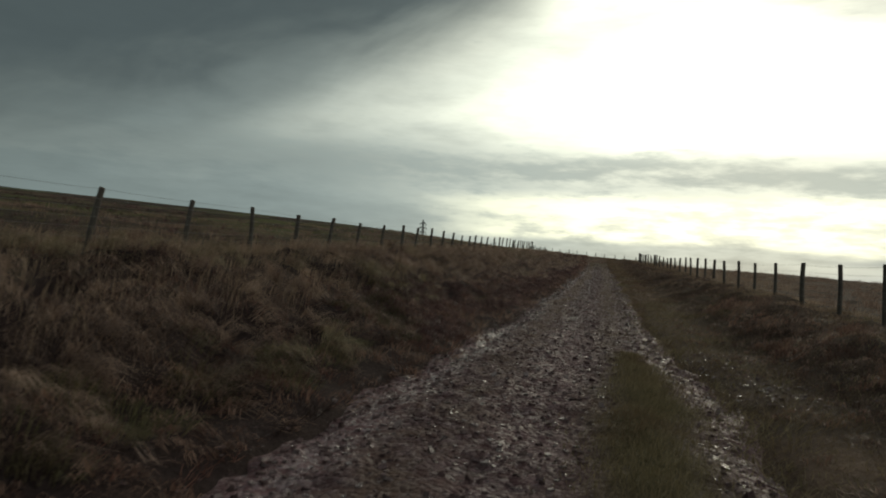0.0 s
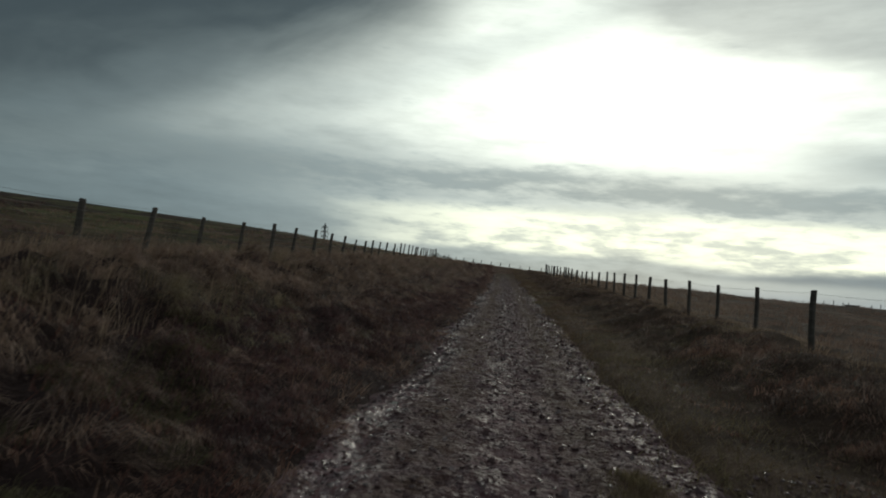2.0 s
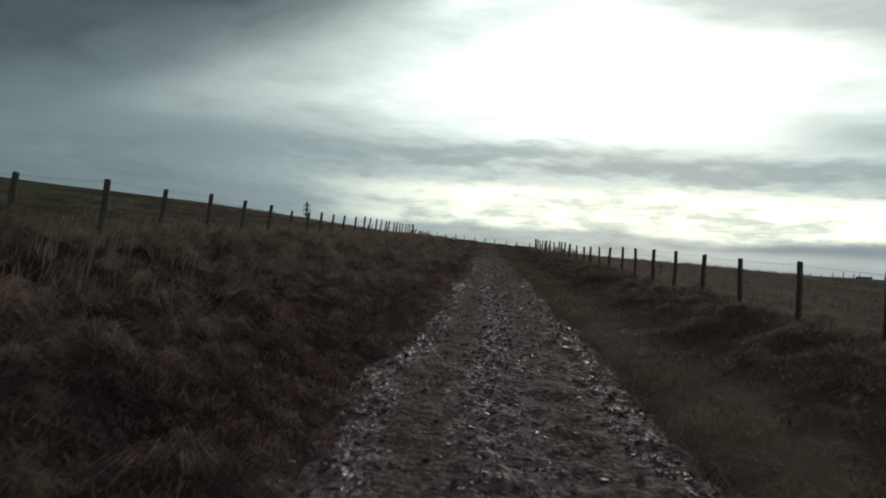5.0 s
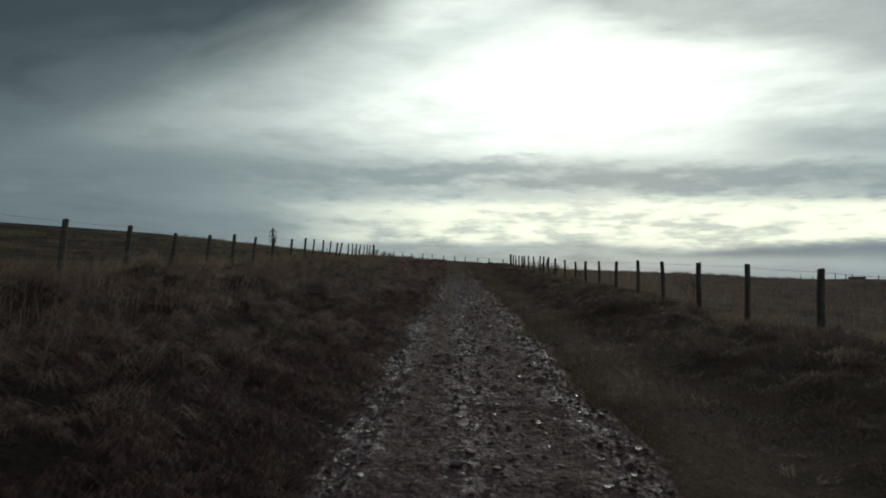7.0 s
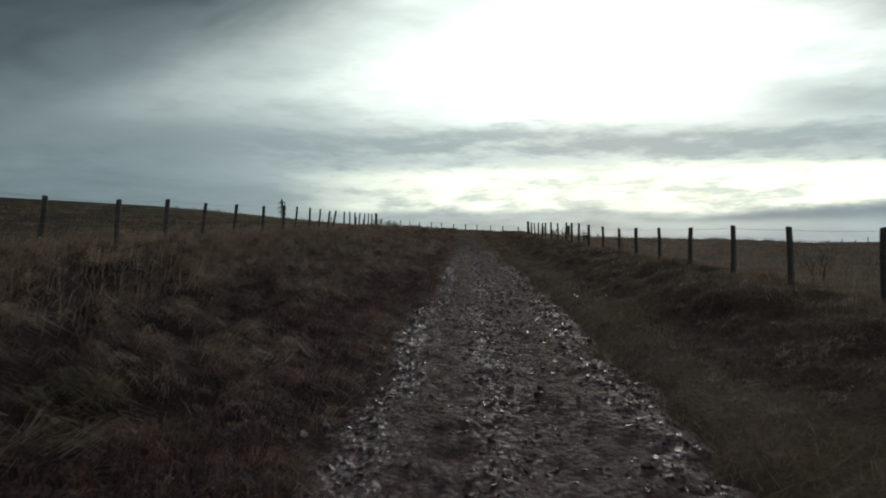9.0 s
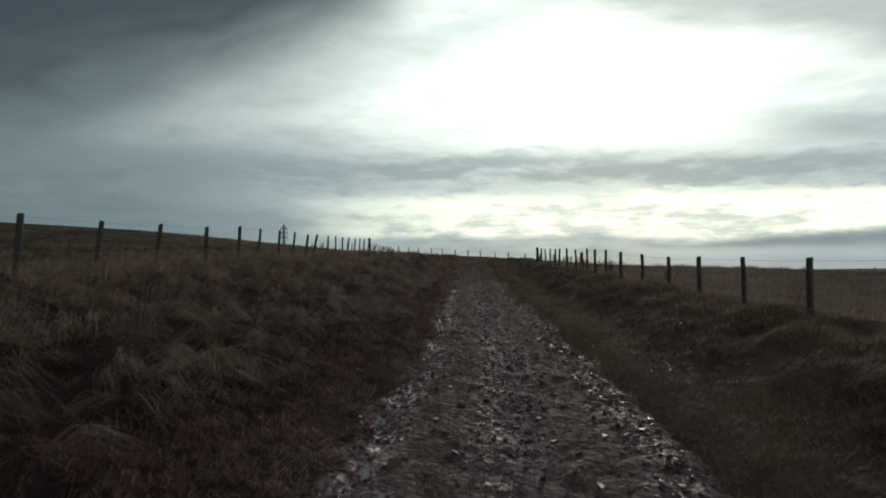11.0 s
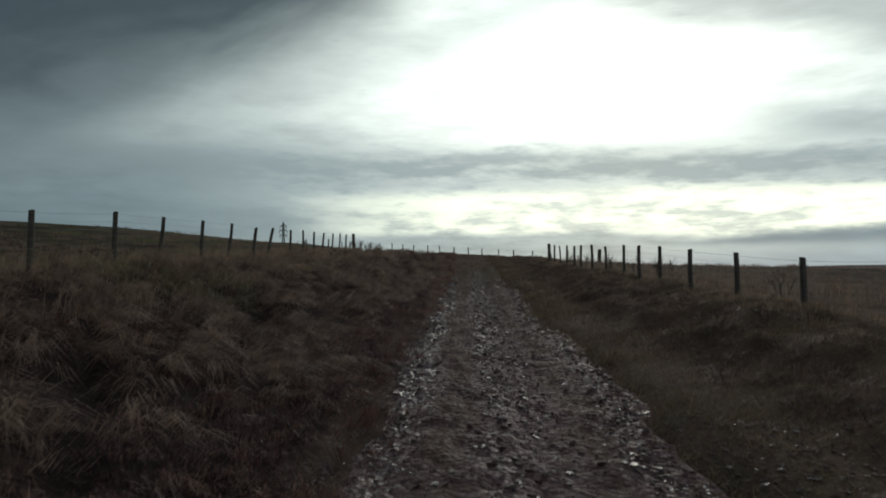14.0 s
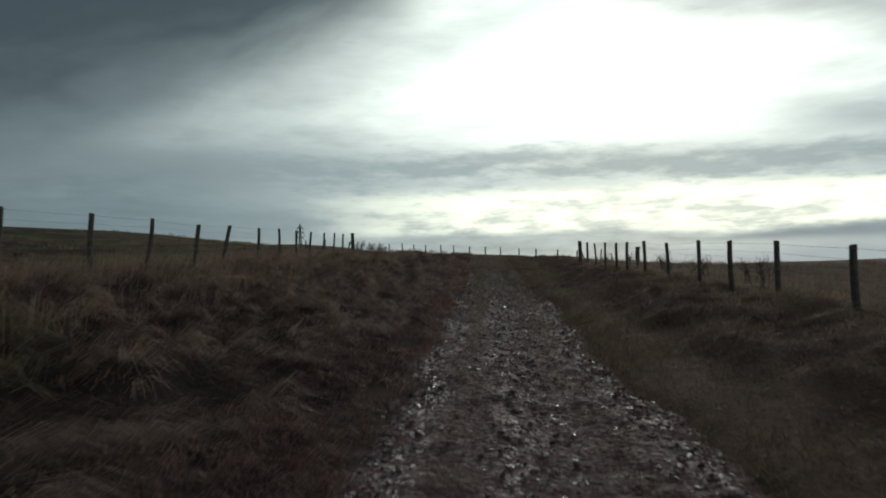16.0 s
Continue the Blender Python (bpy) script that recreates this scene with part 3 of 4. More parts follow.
# braces on the end posts


def brace_mesh(a, b2, radius=0.04):
    a, b2 = Vector(a), Vector(b2)
    bm = bmesh.new()
    d = b2 - a
    m = Matrix.Translation((a + b2) / 2) @ d.to_track_quat("Z", "Y").to_matrix().to_4x4()
    bmesh.ops.create_cone(bm, segments=8, radius1=radius, radius2=radius * 0.9, depth=d.length, cap_ends=True, matrix=m)
    return bm


for f, (x, y, top), sgn in ((bpy.data.objects["post_and_wire_fence"], right_posts[-1], -1), (bpy.data.objects["post_and_wire_fence.001"], left_posts[-1], -1)):
    o = Vector(f.location)
    part("brace", brace_mesh(Vector((x, y, top - 0.3)) - o, Vector((x, y + sgn * 1.9, float(ground(x, y + sgn * 1.9)) + 0.02)) - o), post_mat, f, "slanting timber brace")

# a second old fence on the hillside and the far field fence
hill_posts = [(-20.5 - 1.5 * k + jit.uniform(-0.5, 0.5), 18 + 5.2 * k, float(ground(-20.5 - 1.5 * k, 18 + 5.2 * k)) + 1.0 + jit.uniform(-0.3, 0.1)) for k in range(10)]
fence("old_fence", "tumbledown old post fence on the hillside", hill_posts, [-0.1], (0, 4), (), "stock fences", 1, False)
field_posts = [(38 + 1.15 * k + jit.uniform(-0.35, 0.35), 22.5 - 0.4 * k, float(ground(38 + 1.15 * k, 22.5 - 0.4 * k)) + 0.72 + jit.uniform(-0.25, 0.2)) for k in range(26)]
fence("field_fence", "distant stock fence along the far side of the field", field_posts, [-0.1, -0.5], (0, 0), (), "stock fences", 1, False)

# ---- trough in the far field ----


def box_bm(sx, sy, sz, bevel=0.02, at=(0, 0, 0)):
    bm = bmesh.new()
    bmesh.ops.create_cube(bm, size=1, matrix=Matrix.Translation((at[0], at[1], at[2] + sz / 2)) @ Matrix.Diagonal((sx, sy, sz, 1)))
    bmesh.ops.bevel(bm, geom=bm.edges[:], offset=bevel, segments=2, affect="EDGES")
    return bm


trough = new("feed_trough")
trough.location = (44.6, 19.2, float(ground(44.6, 19.2)))
tagged(trough, "long dark timber feeding trough beside the far fence", "trough")
for name, sx, sy, sz, at in (("side_wall", 1.7, 0.09, 0.5, (0, -0.36, 0.06)), ("side_wall", 1.7, 0.09, 0.5, (0, 0.36, 0.06)),
                             ("end_wall", 0.09, 0.63, 0.5, (-0.8, 0, 0.06)), ("end_wall", 0.09, 0.63, 0.5, (0.8, 0, 0.06)), ("floor_slab", 1.5, 0.63, 0.1, (0, 0, 0.0)),
                             ("support", 0.3, 0.6, 0.25, (-0.5, 0, -0.2)), ("support", 0.3, 0.6, 0.25, (0.5, 0, -0.2))):
    part(name, box_bm(sx, sy, sz * 0.7, 0.015, at), post_mat, trough)

# ---- broken stakes by the end of the fence ----


def stake(x, y, tall, radius, lean, label):
    ob = new("broken_stake", post_mesh("broken_stake", tall, radius, int(x * 10) + 400))
    ob.matrix_basis = pose(x, y, float(ground(x, y)) - 0.02, lean, lean * 0.6, 0)
    return tagged(ob, label, "stake", "broken stakes")


for x, y, tall, rad, lean in ((4.1, 3.9, 0.95, 0.13, 3), (1.6, 2.6, 0.7, 0.04, 8), (3.0, 6.2, 0.55, 0.045, -6), (1.1, -9.0, 0.6, 0.04, 9), (-15.5, 3.5, 0.8, 0.05, 7)):
    stake(x, y, tall, rad, lean, "short broken timber stake standing in rough grass")

# ---- pylon on the skyline ----


def strut(bm, a, b2, w):
    a, b2 = Vector(a), Vector(b2)
    d = b2 - a
    m = Matrix.Translation((a + b2) / 2) @ d.to_track_quat("Z", "Y").to_matrix().to_4x4() @ Matrix.Diagonal((w, w, d.length, 1))
    bmesh.ops.create_cube(bm, size=1, matrix=m)


px, py, ptop = -271.7, 907.3, 76.1
pz = float(ground(px, py))
pylon = new("electricity_pylon")
pylon.location = (px, py, pz - 2.5)
pylon.rotation_euler = (0, 0, radians(22))
tagged(pylon, "grey steel lattice electricity pylon on the skyline", "pylon")
H = ptop - pz + 2.5


def half(z):
    return float(np.interp(z / H, [0, 0.25, 0.5, 0.9, 1.0], [2.4, 1.4, 1.25, 0.95, 0.25]))


for sx in (-1, 1):
    for sy in (-1, 1):
        bm = bmesh.new()
        zs = np.linspace(-1, H, 12)
        for a, b2 in zip(zs, zs[1:]):
            strut(bm, (sx * half(a), sy * half(a), a), (sx * half(b2), sy * half(b2), b2), 0.62)
        part("leg", bm, steel_mat, pylon)
for face in range(4):
    bm = bmesh.new()
    m = Matrix.Rotation(face * math.pi / 2, 4, "Z")
    zs = [0, H * 0.14, H * 0.27, H * 0.38, H * 0.48, H * 0.57, H * 0.65, H * 0.73, H * 0.81, H * 0.89, H * 0.95]
    for a, b2 in zip(zs, zs[1:]):
        ha, hb = half(a), half(b2)
        for s1 in (-1, 1):
            strut(bm, m @ Vector((s1 * ha, ha, a)), m @ Vector((-s1 * hb, hb, b2)), 0.40)
        strut(bm, m @ Vector((-hb, hb, b2)), m @ Vector((hb, hb, b2)), 0.40)
    part("lattice", bm, steel_mat, pylon)
for level, reach in ((0.36, 5.0), (0.58, 5.6), (0.80, 4.6)):
    for s1 in (-1, 1):
        bm = bmesh.new()
        z = H * level
        h = half(z)
        for sy in (-1, 1):
            strut(bm, (s1 * h, sy * h, z), (s1 * reach, 0, z + 0.5), 0.6)
            strut(bm, (s1 * h, sy * h, z + 3.0), (s1 * reach, 0, z + 0.5), 0.6)
        strut(bm, (s1 * (h + reach) / 2, 0, z + 0.2), (s1 * (h + reach) / 2, 0, z + 1.6), 0.22)
        arm = part("cross_arm", bm, steel_mat, pylon)
        bm = bmesh.new()
        strut(bm, (s1 * reach, 0, z + 0.5), (s1 * reach, 0, z - H * 0.13), 0.55)
        part("insulator", bm, steel_mat, arm)

# ---- bare shrubs and dead weeds ----


def twiggy(bm, rnd, base, up, length, radius, depth):
    tip = base + up * length
    strut(bm, base, tip, radius * 2)
    if depth == 0:
        return
    for k in range(rnd.choice((2, 3, 3))):
        way = (up + Vector((rnd.uniform(-0.9, 0.9), rnd.uniform(-0.9, 0.9), rnd.uniform(-0.1, 0.6)))).normalized()
        twiggy(bm, rnd, base.lerp(tip, rnd.uniform(0.45, 1.0)), way, length * rnd.uniform(0.55, 0.8), radius * 0.6, depth - 1)


def shrub(x, y, tall, seed, stems, depth, name, label, category, spread_out=0.45):
    rnd = random.Random(seed)
    bm = bmesh.new()
    for k in range(stems):
        up = Vector((rnd.gauss(0, spread_out), rnd.gauss(0, spread_out), 1)).normalized()
        twiggy(bm, rnd, Vector((rnd.uniform(-0.1, 0.1), rnd.uniform(-0.1, 0.1), -0.05)), up, tall * rnd.uniform(0.35, 0.5), 0.008 if name == "bare_shrub" else 0.0045, depth)
    me = bpy.data.meshes.new(name)
    bm.to_mesh(me)
    bm.free()
    me.materials.append(bark_mat)
    ob = new(name, me)
    ob.location = (x, y, float(ground(x, y)))
    return tagged(ob, label, category, "bare shrubs" if name == "bare_shrub" else "dead weeds")


for k, (x, y, tall) in enumerate(((-12.6, 3.6, 1.0), (-12.0, 4.6, 0.8), (-13.6, 5.2, 0.9))):
    shrub(x, y, tall, 50 + k, 9, 4, "bare_shrub", "low leafless twiggy shrub beside the end post", "shrub")
weed_rng = random.Random(12)
for k, (x, y, tall) in enumerate([(-14.8, -61.0, 1.25), (-15.2, -60.4, 1.0), (1.0, -13.5, 1.0), (0.7, -15.5, 1.15), (1.3, -17.0, 0.95), (0.6, -18.4, 1.1), (1.6, -11.0, 0.9), (0.8, -9.2, 1.0),
                                  (1.2, -20.5, 0.9), (0.5, -23.0, 1.0), (1.4, -6.0, 0.8), (0.9, -3.0, 0.9), (2.2, -14.5, 1.0), (2.0, -19.0, 1.05), (0.8, -30.5, 0.9), (1.2, -44.0, 0.95)]):
    shrub(x, y, tall, 80 + k, 2 if x < 0 else weed_rng.randint(3, 6), 2, "dead_weed", "tall dead brown weed stalks by the fence", "weed", 0.18)

# ---- grass ----


def blades(name, x, y, tall, lean_x, lean_y, width, mat, label, lift=0.0, z0=None):
    """One curved ribbon for each root: three triangles that bend over with the wind."""
    n = len(x)
    z = (ground(x, y) if z0 is None else z0) - 0.02 + lift
    a = rng.uniform(0, 2 * np.pi, n)
    wx, wy = np.cos(a) * width / 2, np.sin(a) * width / 2
    if np.max(tall) < 0.21:  # short turf: one pointed leaf each
        v = np.stack([x - wx, y - wy, z, x + wx, y + wy, z, x + lean_x, y + lean_y, z + tall], -1).reshape(-1, 3)
        me = mesh_from(name, v, 3, np.arange(3 * n).reshape(-1, 3), smooth=False)
        me.materials.append(mat)
        return tagged(new(name, me), label, "grass", kind="stuff")
    v = np.empty((n, 5, 3), np.float32)
    mx, my, mz = x + lean_x * 0.32, y + lean_y * 0.32, z + tall * 0.62
    bow = np.sqrt(np.maximum(0.12, 1 - np.minimum(1, (lean_x ** 2 + lean_y ** 2) / np.maximum(tall, 0.01) ** 2 * 0.55)))
    v[:, 0] = np.stack([x - wx, y - wy, z], -1)
    v[:, 1] = np.stack([x + wx, y + wy, z], -1)
    v[:, 2] = np.stack([mx + wx * 0.8, my + wy * 0.8, mz * 0 + z + tall * 0.62], -1)
    v[:, 3] = np.stack([mx - wx * 0.8, my - wy * 0.8, z + tall * 0.62], -1)
    v[:, 4] = np.stack([x + lean_x, y + lean_y, z + tall * bow], -1)
    k = (np.arange(n) * 5)[:, None]
    f = np.concatenate([k + np.array([[0, 1, 2]]), k + np.array([[0, 2, 3]]), k + np.array([[3, 2, 4]])], 0)
    me = mesh_from(name, v.reshape(-1, 3), 3, f, smooth=False)
    me.materials.append(mat)
    return tagged(new(name, me), label, "grass", kind="stuff")


def mops(name, cx, cy, locks, per, radius, reach, wind, width_mm, mat, label, dome=0.22, wild=0.6):
    """Tussocks: locks of long leaves that rise from a dome, arch over and run together at the tip, combed one way."""
    m = len(cx) * locks
    own = np.repeat(np.arange(len(cx)), locks)
    size = rng.uniform(0.7, 1.25, len(cx))[own]
    a, d = rng.uniform(0, 2 * np.pi, m), np.sqrt(rng.random(m))
    lx, ly = cx[own] + np.cos(a) * d * radius * size, cy[own] + np.sin(a) * d * radius * size
    lz = dome * size * (1 - d * d) - 0.05
    turn = 1.1 * smooth_noise(cx * 0.5 + 30, cy * 0.4)[own] + rng.normal(0, wild, len(cx))[own] + rng.normal(0, wild * 0.55, m)
    wx, wy = wind
    vx, vy = wx * np.cos(turn) - wy * np.sin(turn), wx * np.sin(turn) + wy * np.cos(turn)
    vx, vy = vx + np.cos(a) * d * 0.5, vy + np.sin(a) * d * 0.5
    long = reach * size * rng.uniform(0.6, 1.25, m)
    up, droop = rng.uniform(0.25, 0.75, m), rng.uniform(0.5, 1.2, m)
    tone = np.clip(rng.normal(0.5, 0.2, m) + rng.normal(0, 0.16, len(cx))[own], 0, 1)
    own = np.repeat(np.arange(m), per)
    n = m * per
    x, y = lx[own] + rng.normal(0, 0.045, n), ly[own] + rng.normal(0, 0.045, n)
    z = ground(x, y) + lz[own]
    long, up, droop = long[own] * rng.uniform(0.75, 1.1, n), up[own] + rng.normal(0, 0.05, n), droop[own]
    vx, vy = vx[own] + rng.normal(0, 0.15, n), vy[own] + rng.normal(0, 0.15, n)
    face = np.arctan2(vy, vx) + np.pi / 2 + rng.normal(0, 0.5, n)
    w = rng.uniform(0.7, 1.3, n) * width_mm / 2000
    sx, sy = np.cos(face) * w, np.sin(face) * w
    v = np.empty((n, 5, 3), np.float32)
    for k, u in enumerate((0.0, 0.5)):
        px, py = x + vx * long * u ** 1.3, y + vy * long * u ** 1.3
        pz = z + long * (up * u - 0.5 * droop * u * u) * (1.25 if u else 1)
        t = 1 - 0.3 * u
        v[:, 2 * k] = np.stack([px - sx * t, py - sy * t, pz], -1)
        v[:, 2 * k + 1] = np.stack([px + sx * t, py + sy * t, pz], -1)
    v[:, 4] = np.stack([x + vx * long, y + vy * long, np.maximum(z + long * (up - 0.72 * droop), ground(x + vx * long, y + vy * long) + 0.03)], -1)
    k = (np.arange(n) * 5)[:, None]
    f = np.concatenate([k + np.array([t]) for t in ([0, 1, 3], [0, 3, 2], [2, 3, 4])], 0)
    me = mesh_from(name, v.reshape(-1, 3), 3, f, smooth=False)
    me.attributes.new("lock", "FLOAT", "POINT").data.foreach_set("value", np.repeat(tone[own], 5).astype(np.float32))
    me.materials.append(mat)
    return tagged(new(name, me), label, "grass", kind="stuff")


def tussocks(cx, cy, per, radius, tall, wind, width_mm, splay=0.5):
    """Roots and lean of blades gathered in clumps."""
    n = len(cx) * per
    own = np.repeat(np.arange(len(cx)), per)
    a, d = rng.uniform(0, 2 * np.pi, n), np.sqrt(rng.random(n))
    size = rng.uniform(0.65, 1.25, len(cx))[own]
    ox, oy = np.cos(a) * d * radius * size, np.sin(a) * d * radius * size
    h = tall * size * rng.uniform(0.55, 1.15, n) * (1.05 - 0.35 * d)
    gust = rng.normal(0, 0.22, (len(cx), 2))[own]
    lx = h * (np.cos(a) * d * splay + wind[0] + gust[:, 0] + rng.normal(0, 0.16, n))
    ly = h * (np.sin(a) * d * splay + wind[1] + gust[:, 1] + rng.normal(0, 0.16, n))
    return cx[own] + ox, cy[own] + oy, h, lx, ly, rng.uniform(0.7, 1.3, n) * width_mm / 1000


def scatter(n, x0, x1, y0, y1):
    return rng.uniform(x0, x1, n), rng.uniform(y0, y1, n)


def along_track(n, y0, y1):
    """Evenly along the track."""
    return rng.uniform(y0, y1, n)


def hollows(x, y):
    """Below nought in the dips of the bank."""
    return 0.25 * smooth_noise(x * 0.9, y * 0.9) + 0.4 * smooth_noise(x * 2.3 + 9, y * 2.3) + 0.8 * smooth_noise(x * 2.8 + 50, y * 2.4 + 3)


def heathery(x, y):
    """Above nought where dark heather takes over from grass low on the bank."""
    wide = np.interp(y, [-74, -71, -66, -58, -54, -50, -34, -14], [0.4, 2.6, 2.0, 2.0, 1.4, 1.1, 1.2, 0.5])
    return track_left(y) - x < wide + 1.5 * smooth_noise(x * 0.6 + 5, y * 0.6)


# bank beside the track, long bleached tussocks
gx, gy = np.meshgrid(np.arange(-13.4, -6.4, 0.36), np.arange(-91, 2, 0.42))
x = gx.ravel() + rng.uniform(-0.18, 0.18, gx.size)
y = gy.ravel() + rng.uniform(-0.21, 0.21, gx.size)
keep = (x < track_left(y) - 0.6) & (hollows(x, y) > np.where(x > -9.8, -0.07, -0.12)) & ((x > -12.3) | (rng.random(len(x)) < 0.4)) & (rng.random(len(x)) < np.interp(y, [-28, -12], [0.85, 0.5]))
keep &= ~heathery(x, y) | (rng.random(len(x)) < 0.15)
x, y = x[keep], y[keep]
olive = 0.8 * smooth_noise(x * 0.4 + 60, y * 0.25) + 0.42 * step01(-y, 60, 72) - 0.15 * step01(-x, 10.2, 11.2) * step01(-y, 60, 66) + 0.10 * step01(-x, 11.0, 12.5) > 0.33
mops("olive_tussock_grass", x[olive], y[olive], 9, 13, 0.17, 0.48, (0.85, -0.35), 5.0, olive_lock_mat, "long olive-straw tussock grass below the fence", 0.26)
x, y = x[~olive], y[~olive]
mops("dry_tussock_grass", x, y, 9, 13, 0.17, 0.48, (0.85, -0.35), 5.0, bleached_mat, "long bleached brown tussock grass combed over the bank", 0.26)
x, y = scatter(2700, -10.3, -6.5, -75, -20)
keep = heathery(x, y) & (x < track_left(y) - 0.25)
x, y = x[keep], y[keep]
mops("bank_heather", x, y, 11, 8, 0.28, 0.26, (0.35, -0.2), 7, heather_mat, "dark purple-brown heather low on the bank", 0.22, 1.0)
# fine pale stalks standing among the tussocks up to the fence
x, y = -13.9 + 4.0 * rng.random(30000) ** 1.5, rng.uniform(-90, 4, 30000)
keep = smooth_noise(x * 0.9 + 7, y * 0.7) > -0.22
x, y = x[keep], y[keep]
h = rng.uniform(0.26, 0.52, len(x))
blades("pale_stalks", x, y, h, h * rng.normal(0.45, 0.22, len(x)), h * rng.normal(-0.15, 0.2, len(x)), rng.uniform(0.004, 0.008, len(x)), pale_mat, "fine pale grass stalks along the top of the bank")
# hillside past the fence, shorter and greener with brown clumps
x, y = scatter(1100, -30, -13.3, -80, 34)
blades("hillside_grass", *tussocks(x, y, 40, 0.40, 0.24, (0.3, -0.1), 10), straw_mat, "short faded tussocks on the hillside past the fence")
x, y = scatter(70000, -34, -13.0, -80, 34)
keep = smooth_noise(x * 0.35 + 40, y * 0.35) > -0.12
x, y = x[keep], y[keep]
h = rng.uniform(0.06, 0.16, len(x))
blades("green_hillside_grass", x, y, h, h * rng.normal(0.3, 0.4, len(x)), h * rng.normal(0, 0.4, len(x)), rng.uniform(0.008, 0.016, len(x)), green_mat, "short green grazed grass on the hillside")
x, y = scatter(900, -46, -14.5, -75, 40)
keep = smooth_noise(x * 0.16 + 70, y * 0.075) > 0.04
x, y = x[keep], y[keep]
mops("hillside_heather", x, y, 7, 9, 0.5, 0.32, (0.3, -0.2), 12, heather_mat, "dark heather patches on the hillside", 0.22)
# rusty fringe along the edge of the track
y = along_track(1000, -93, 10)
x = track_left(y) + 0.22 - rng.random(1000) ** 0.8 * 1.8
mops("rusty_fringe", x, y, 9, 8, 0.26, 0.34, (0.45, -0.2), 6, rust_lock_mat, "rust-brown dead stems along the edge of the track", 0.12)
# green tufts on the bank
y = rng.uniform(-83, -69, 46)
x = rng.normal(-9.0, 0.4, 46) - 0.05 * (y + 76)
blades("green_tufts", *tussocks(x, y, 150, 0.30, 0.26, (0.9, -0.3), 6, 0.6), moss_green_mat, "dull green grass tufts low on the bank")
# dark heath lumps near the right-hand fence
y = along_track(520, -90, 4)
x = -0.65 - rng.random(520) * 1.8
mops("dark_heath", x, y, 11, 9, 0.32, 0.30, (0.25, -0.2), 7, glare_heath_mat, "dark brown heathy clumps along the verge, colour lifted for glare", 0.18, 0.9)
y = along_track(170, -93, 6)
x = -0.1 - rng.random(170) * 1.5
mops("verge_tussocks", x, y, 9, 9, 0.25, 0.30, (0.3, -0.25), 6, bleached_mat, "faded grass tussocks among the heath", 0.12)
x, y = rng.uniform(-2.3, -0.9, 90), rng.uniform(-77, -65, 90)
mops("rusty_verge_clumps", x, y, 9, 9, 0.3, 0.30, (0.25, -0.2), 7, rust_lock_mat, "rust-red dead clumps on the rise below the fence", 0.2, 0.9)
# shade between the tussocks, put in as dark blades wherever the bank dips
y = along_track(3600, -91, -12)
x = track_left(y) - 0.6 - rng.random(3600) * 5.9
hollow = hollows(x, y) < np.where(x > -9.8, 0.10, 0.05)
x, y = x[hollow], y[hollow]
blades("dark_undergrowth", *tussocks(x, y, 22, 0.26, 0.16, (0.5, -0.2), 9, 0.9), heath_and_shade_mat, "dark dead undergrowth between the tussocks")
# verge turf
y = along_track(165000, -88, 10)
x = track_right(y) - 0.10 + 0.4 * smooth_noise(y * 0.8, y * 0 + 3) - 0.75 * rng.random(len(y)) ** 5 + rng.random(len(y)) ** 1.2 * (0.4 - track_right(y))
h = rng.uniform(0.03, 0.10, len(x)) * (1 + 0.8 * (smooth_noise(x * 1.5, y * 1.5) > 0.1))
olive = smooth_noise(x * 0.7, y * 0.4 + 30) + 0.45 * step01(-y, 60, 74) - 0.18 * step01(x, -2.6, -1.6) - 0.12 * step01(y, -50, -42) > 0.12
for m, name, mat, label in ((~olive, "verge_turf", turf_mat, "short brown turf on the verge"), (olive, "olive_verge_turf", sward_mat, "short olive turf on the verge")):
    blades(name, x[m], y[m], h[m], h[m] * rng.normal(0.3, 0.8, m.sum()), h[m] * rng.normal(-0.3, 0.8, m.sum()), rng.uniform(0.007, 0.014, m.sum()), mat, label)
# low tufts that break up the verge
x, y = rng.uniform(-3.3, -0.6, 1500), rng.uniform(-86, -6, 1500)
kind = smooth_noise(x * 0.9 + 17, y * 0.5 + 2) + rng.normal(0, 0.08, len(x))
keep = (x > track_right(y) + 0.35) & (np.abs(kind) > 0.07)
x, y, kind = x[keep], y[keep], kind[keep]
for m, name, mat, label in ((kind > 0.07, "verge_pale_tufts", bleached_mat, "low faded tufts in the short turf of the verge"), (kind < -0.07, "verge_rusty_tufts", rust_lock_mat, "low rust-brown tufts in the short turf of the verge")):
    mops(name, x[m], y[m], 6, 6, 0.22, 0.20, (0.3, -0.25), 7, mat, label, 0.07, 1.0)
# dark low growth in patches over the verge
y = rng.uniform(-84, -8, 15000)
x = track_right(y) - 0.05 + 0.25 * smooth_noise(y * 0.8, y * 0 + 3) + np.abs(rng.normal(0, 1.3, len(y)))
keep = (smooth_noise(x * 1.1 + 3, y * 0.6) > 0.06) & (x > -2.9)
x, y = x[keep], y[keep]
h = rng.uniform(0.03, 0.14, len(x))
blades("verge_dark_growth", x, y, h, h * rng.normal(0.1, 0.5, len(x)), h * rng.normal(-0.2, 0.5, len(x)), rng.uniform(0.008, 0.016, len(x)), heath_and_shade_mat, "dark low dead growth in patches over the verge")
# bleached grass at the foot of the fence and in the field
y = along_track(900, -93, 14)
x = -0.9 + rng.random(900) * 2.0
blades("fence_grass", *tussocks(x, y, 48, 0.28, 0.17, (0.15, -0.1), 7, 0.5), pale_mat, "bleached grass at the foot of the fence")
x, y = scatter(1500, 0.8, 30, -75, 26)
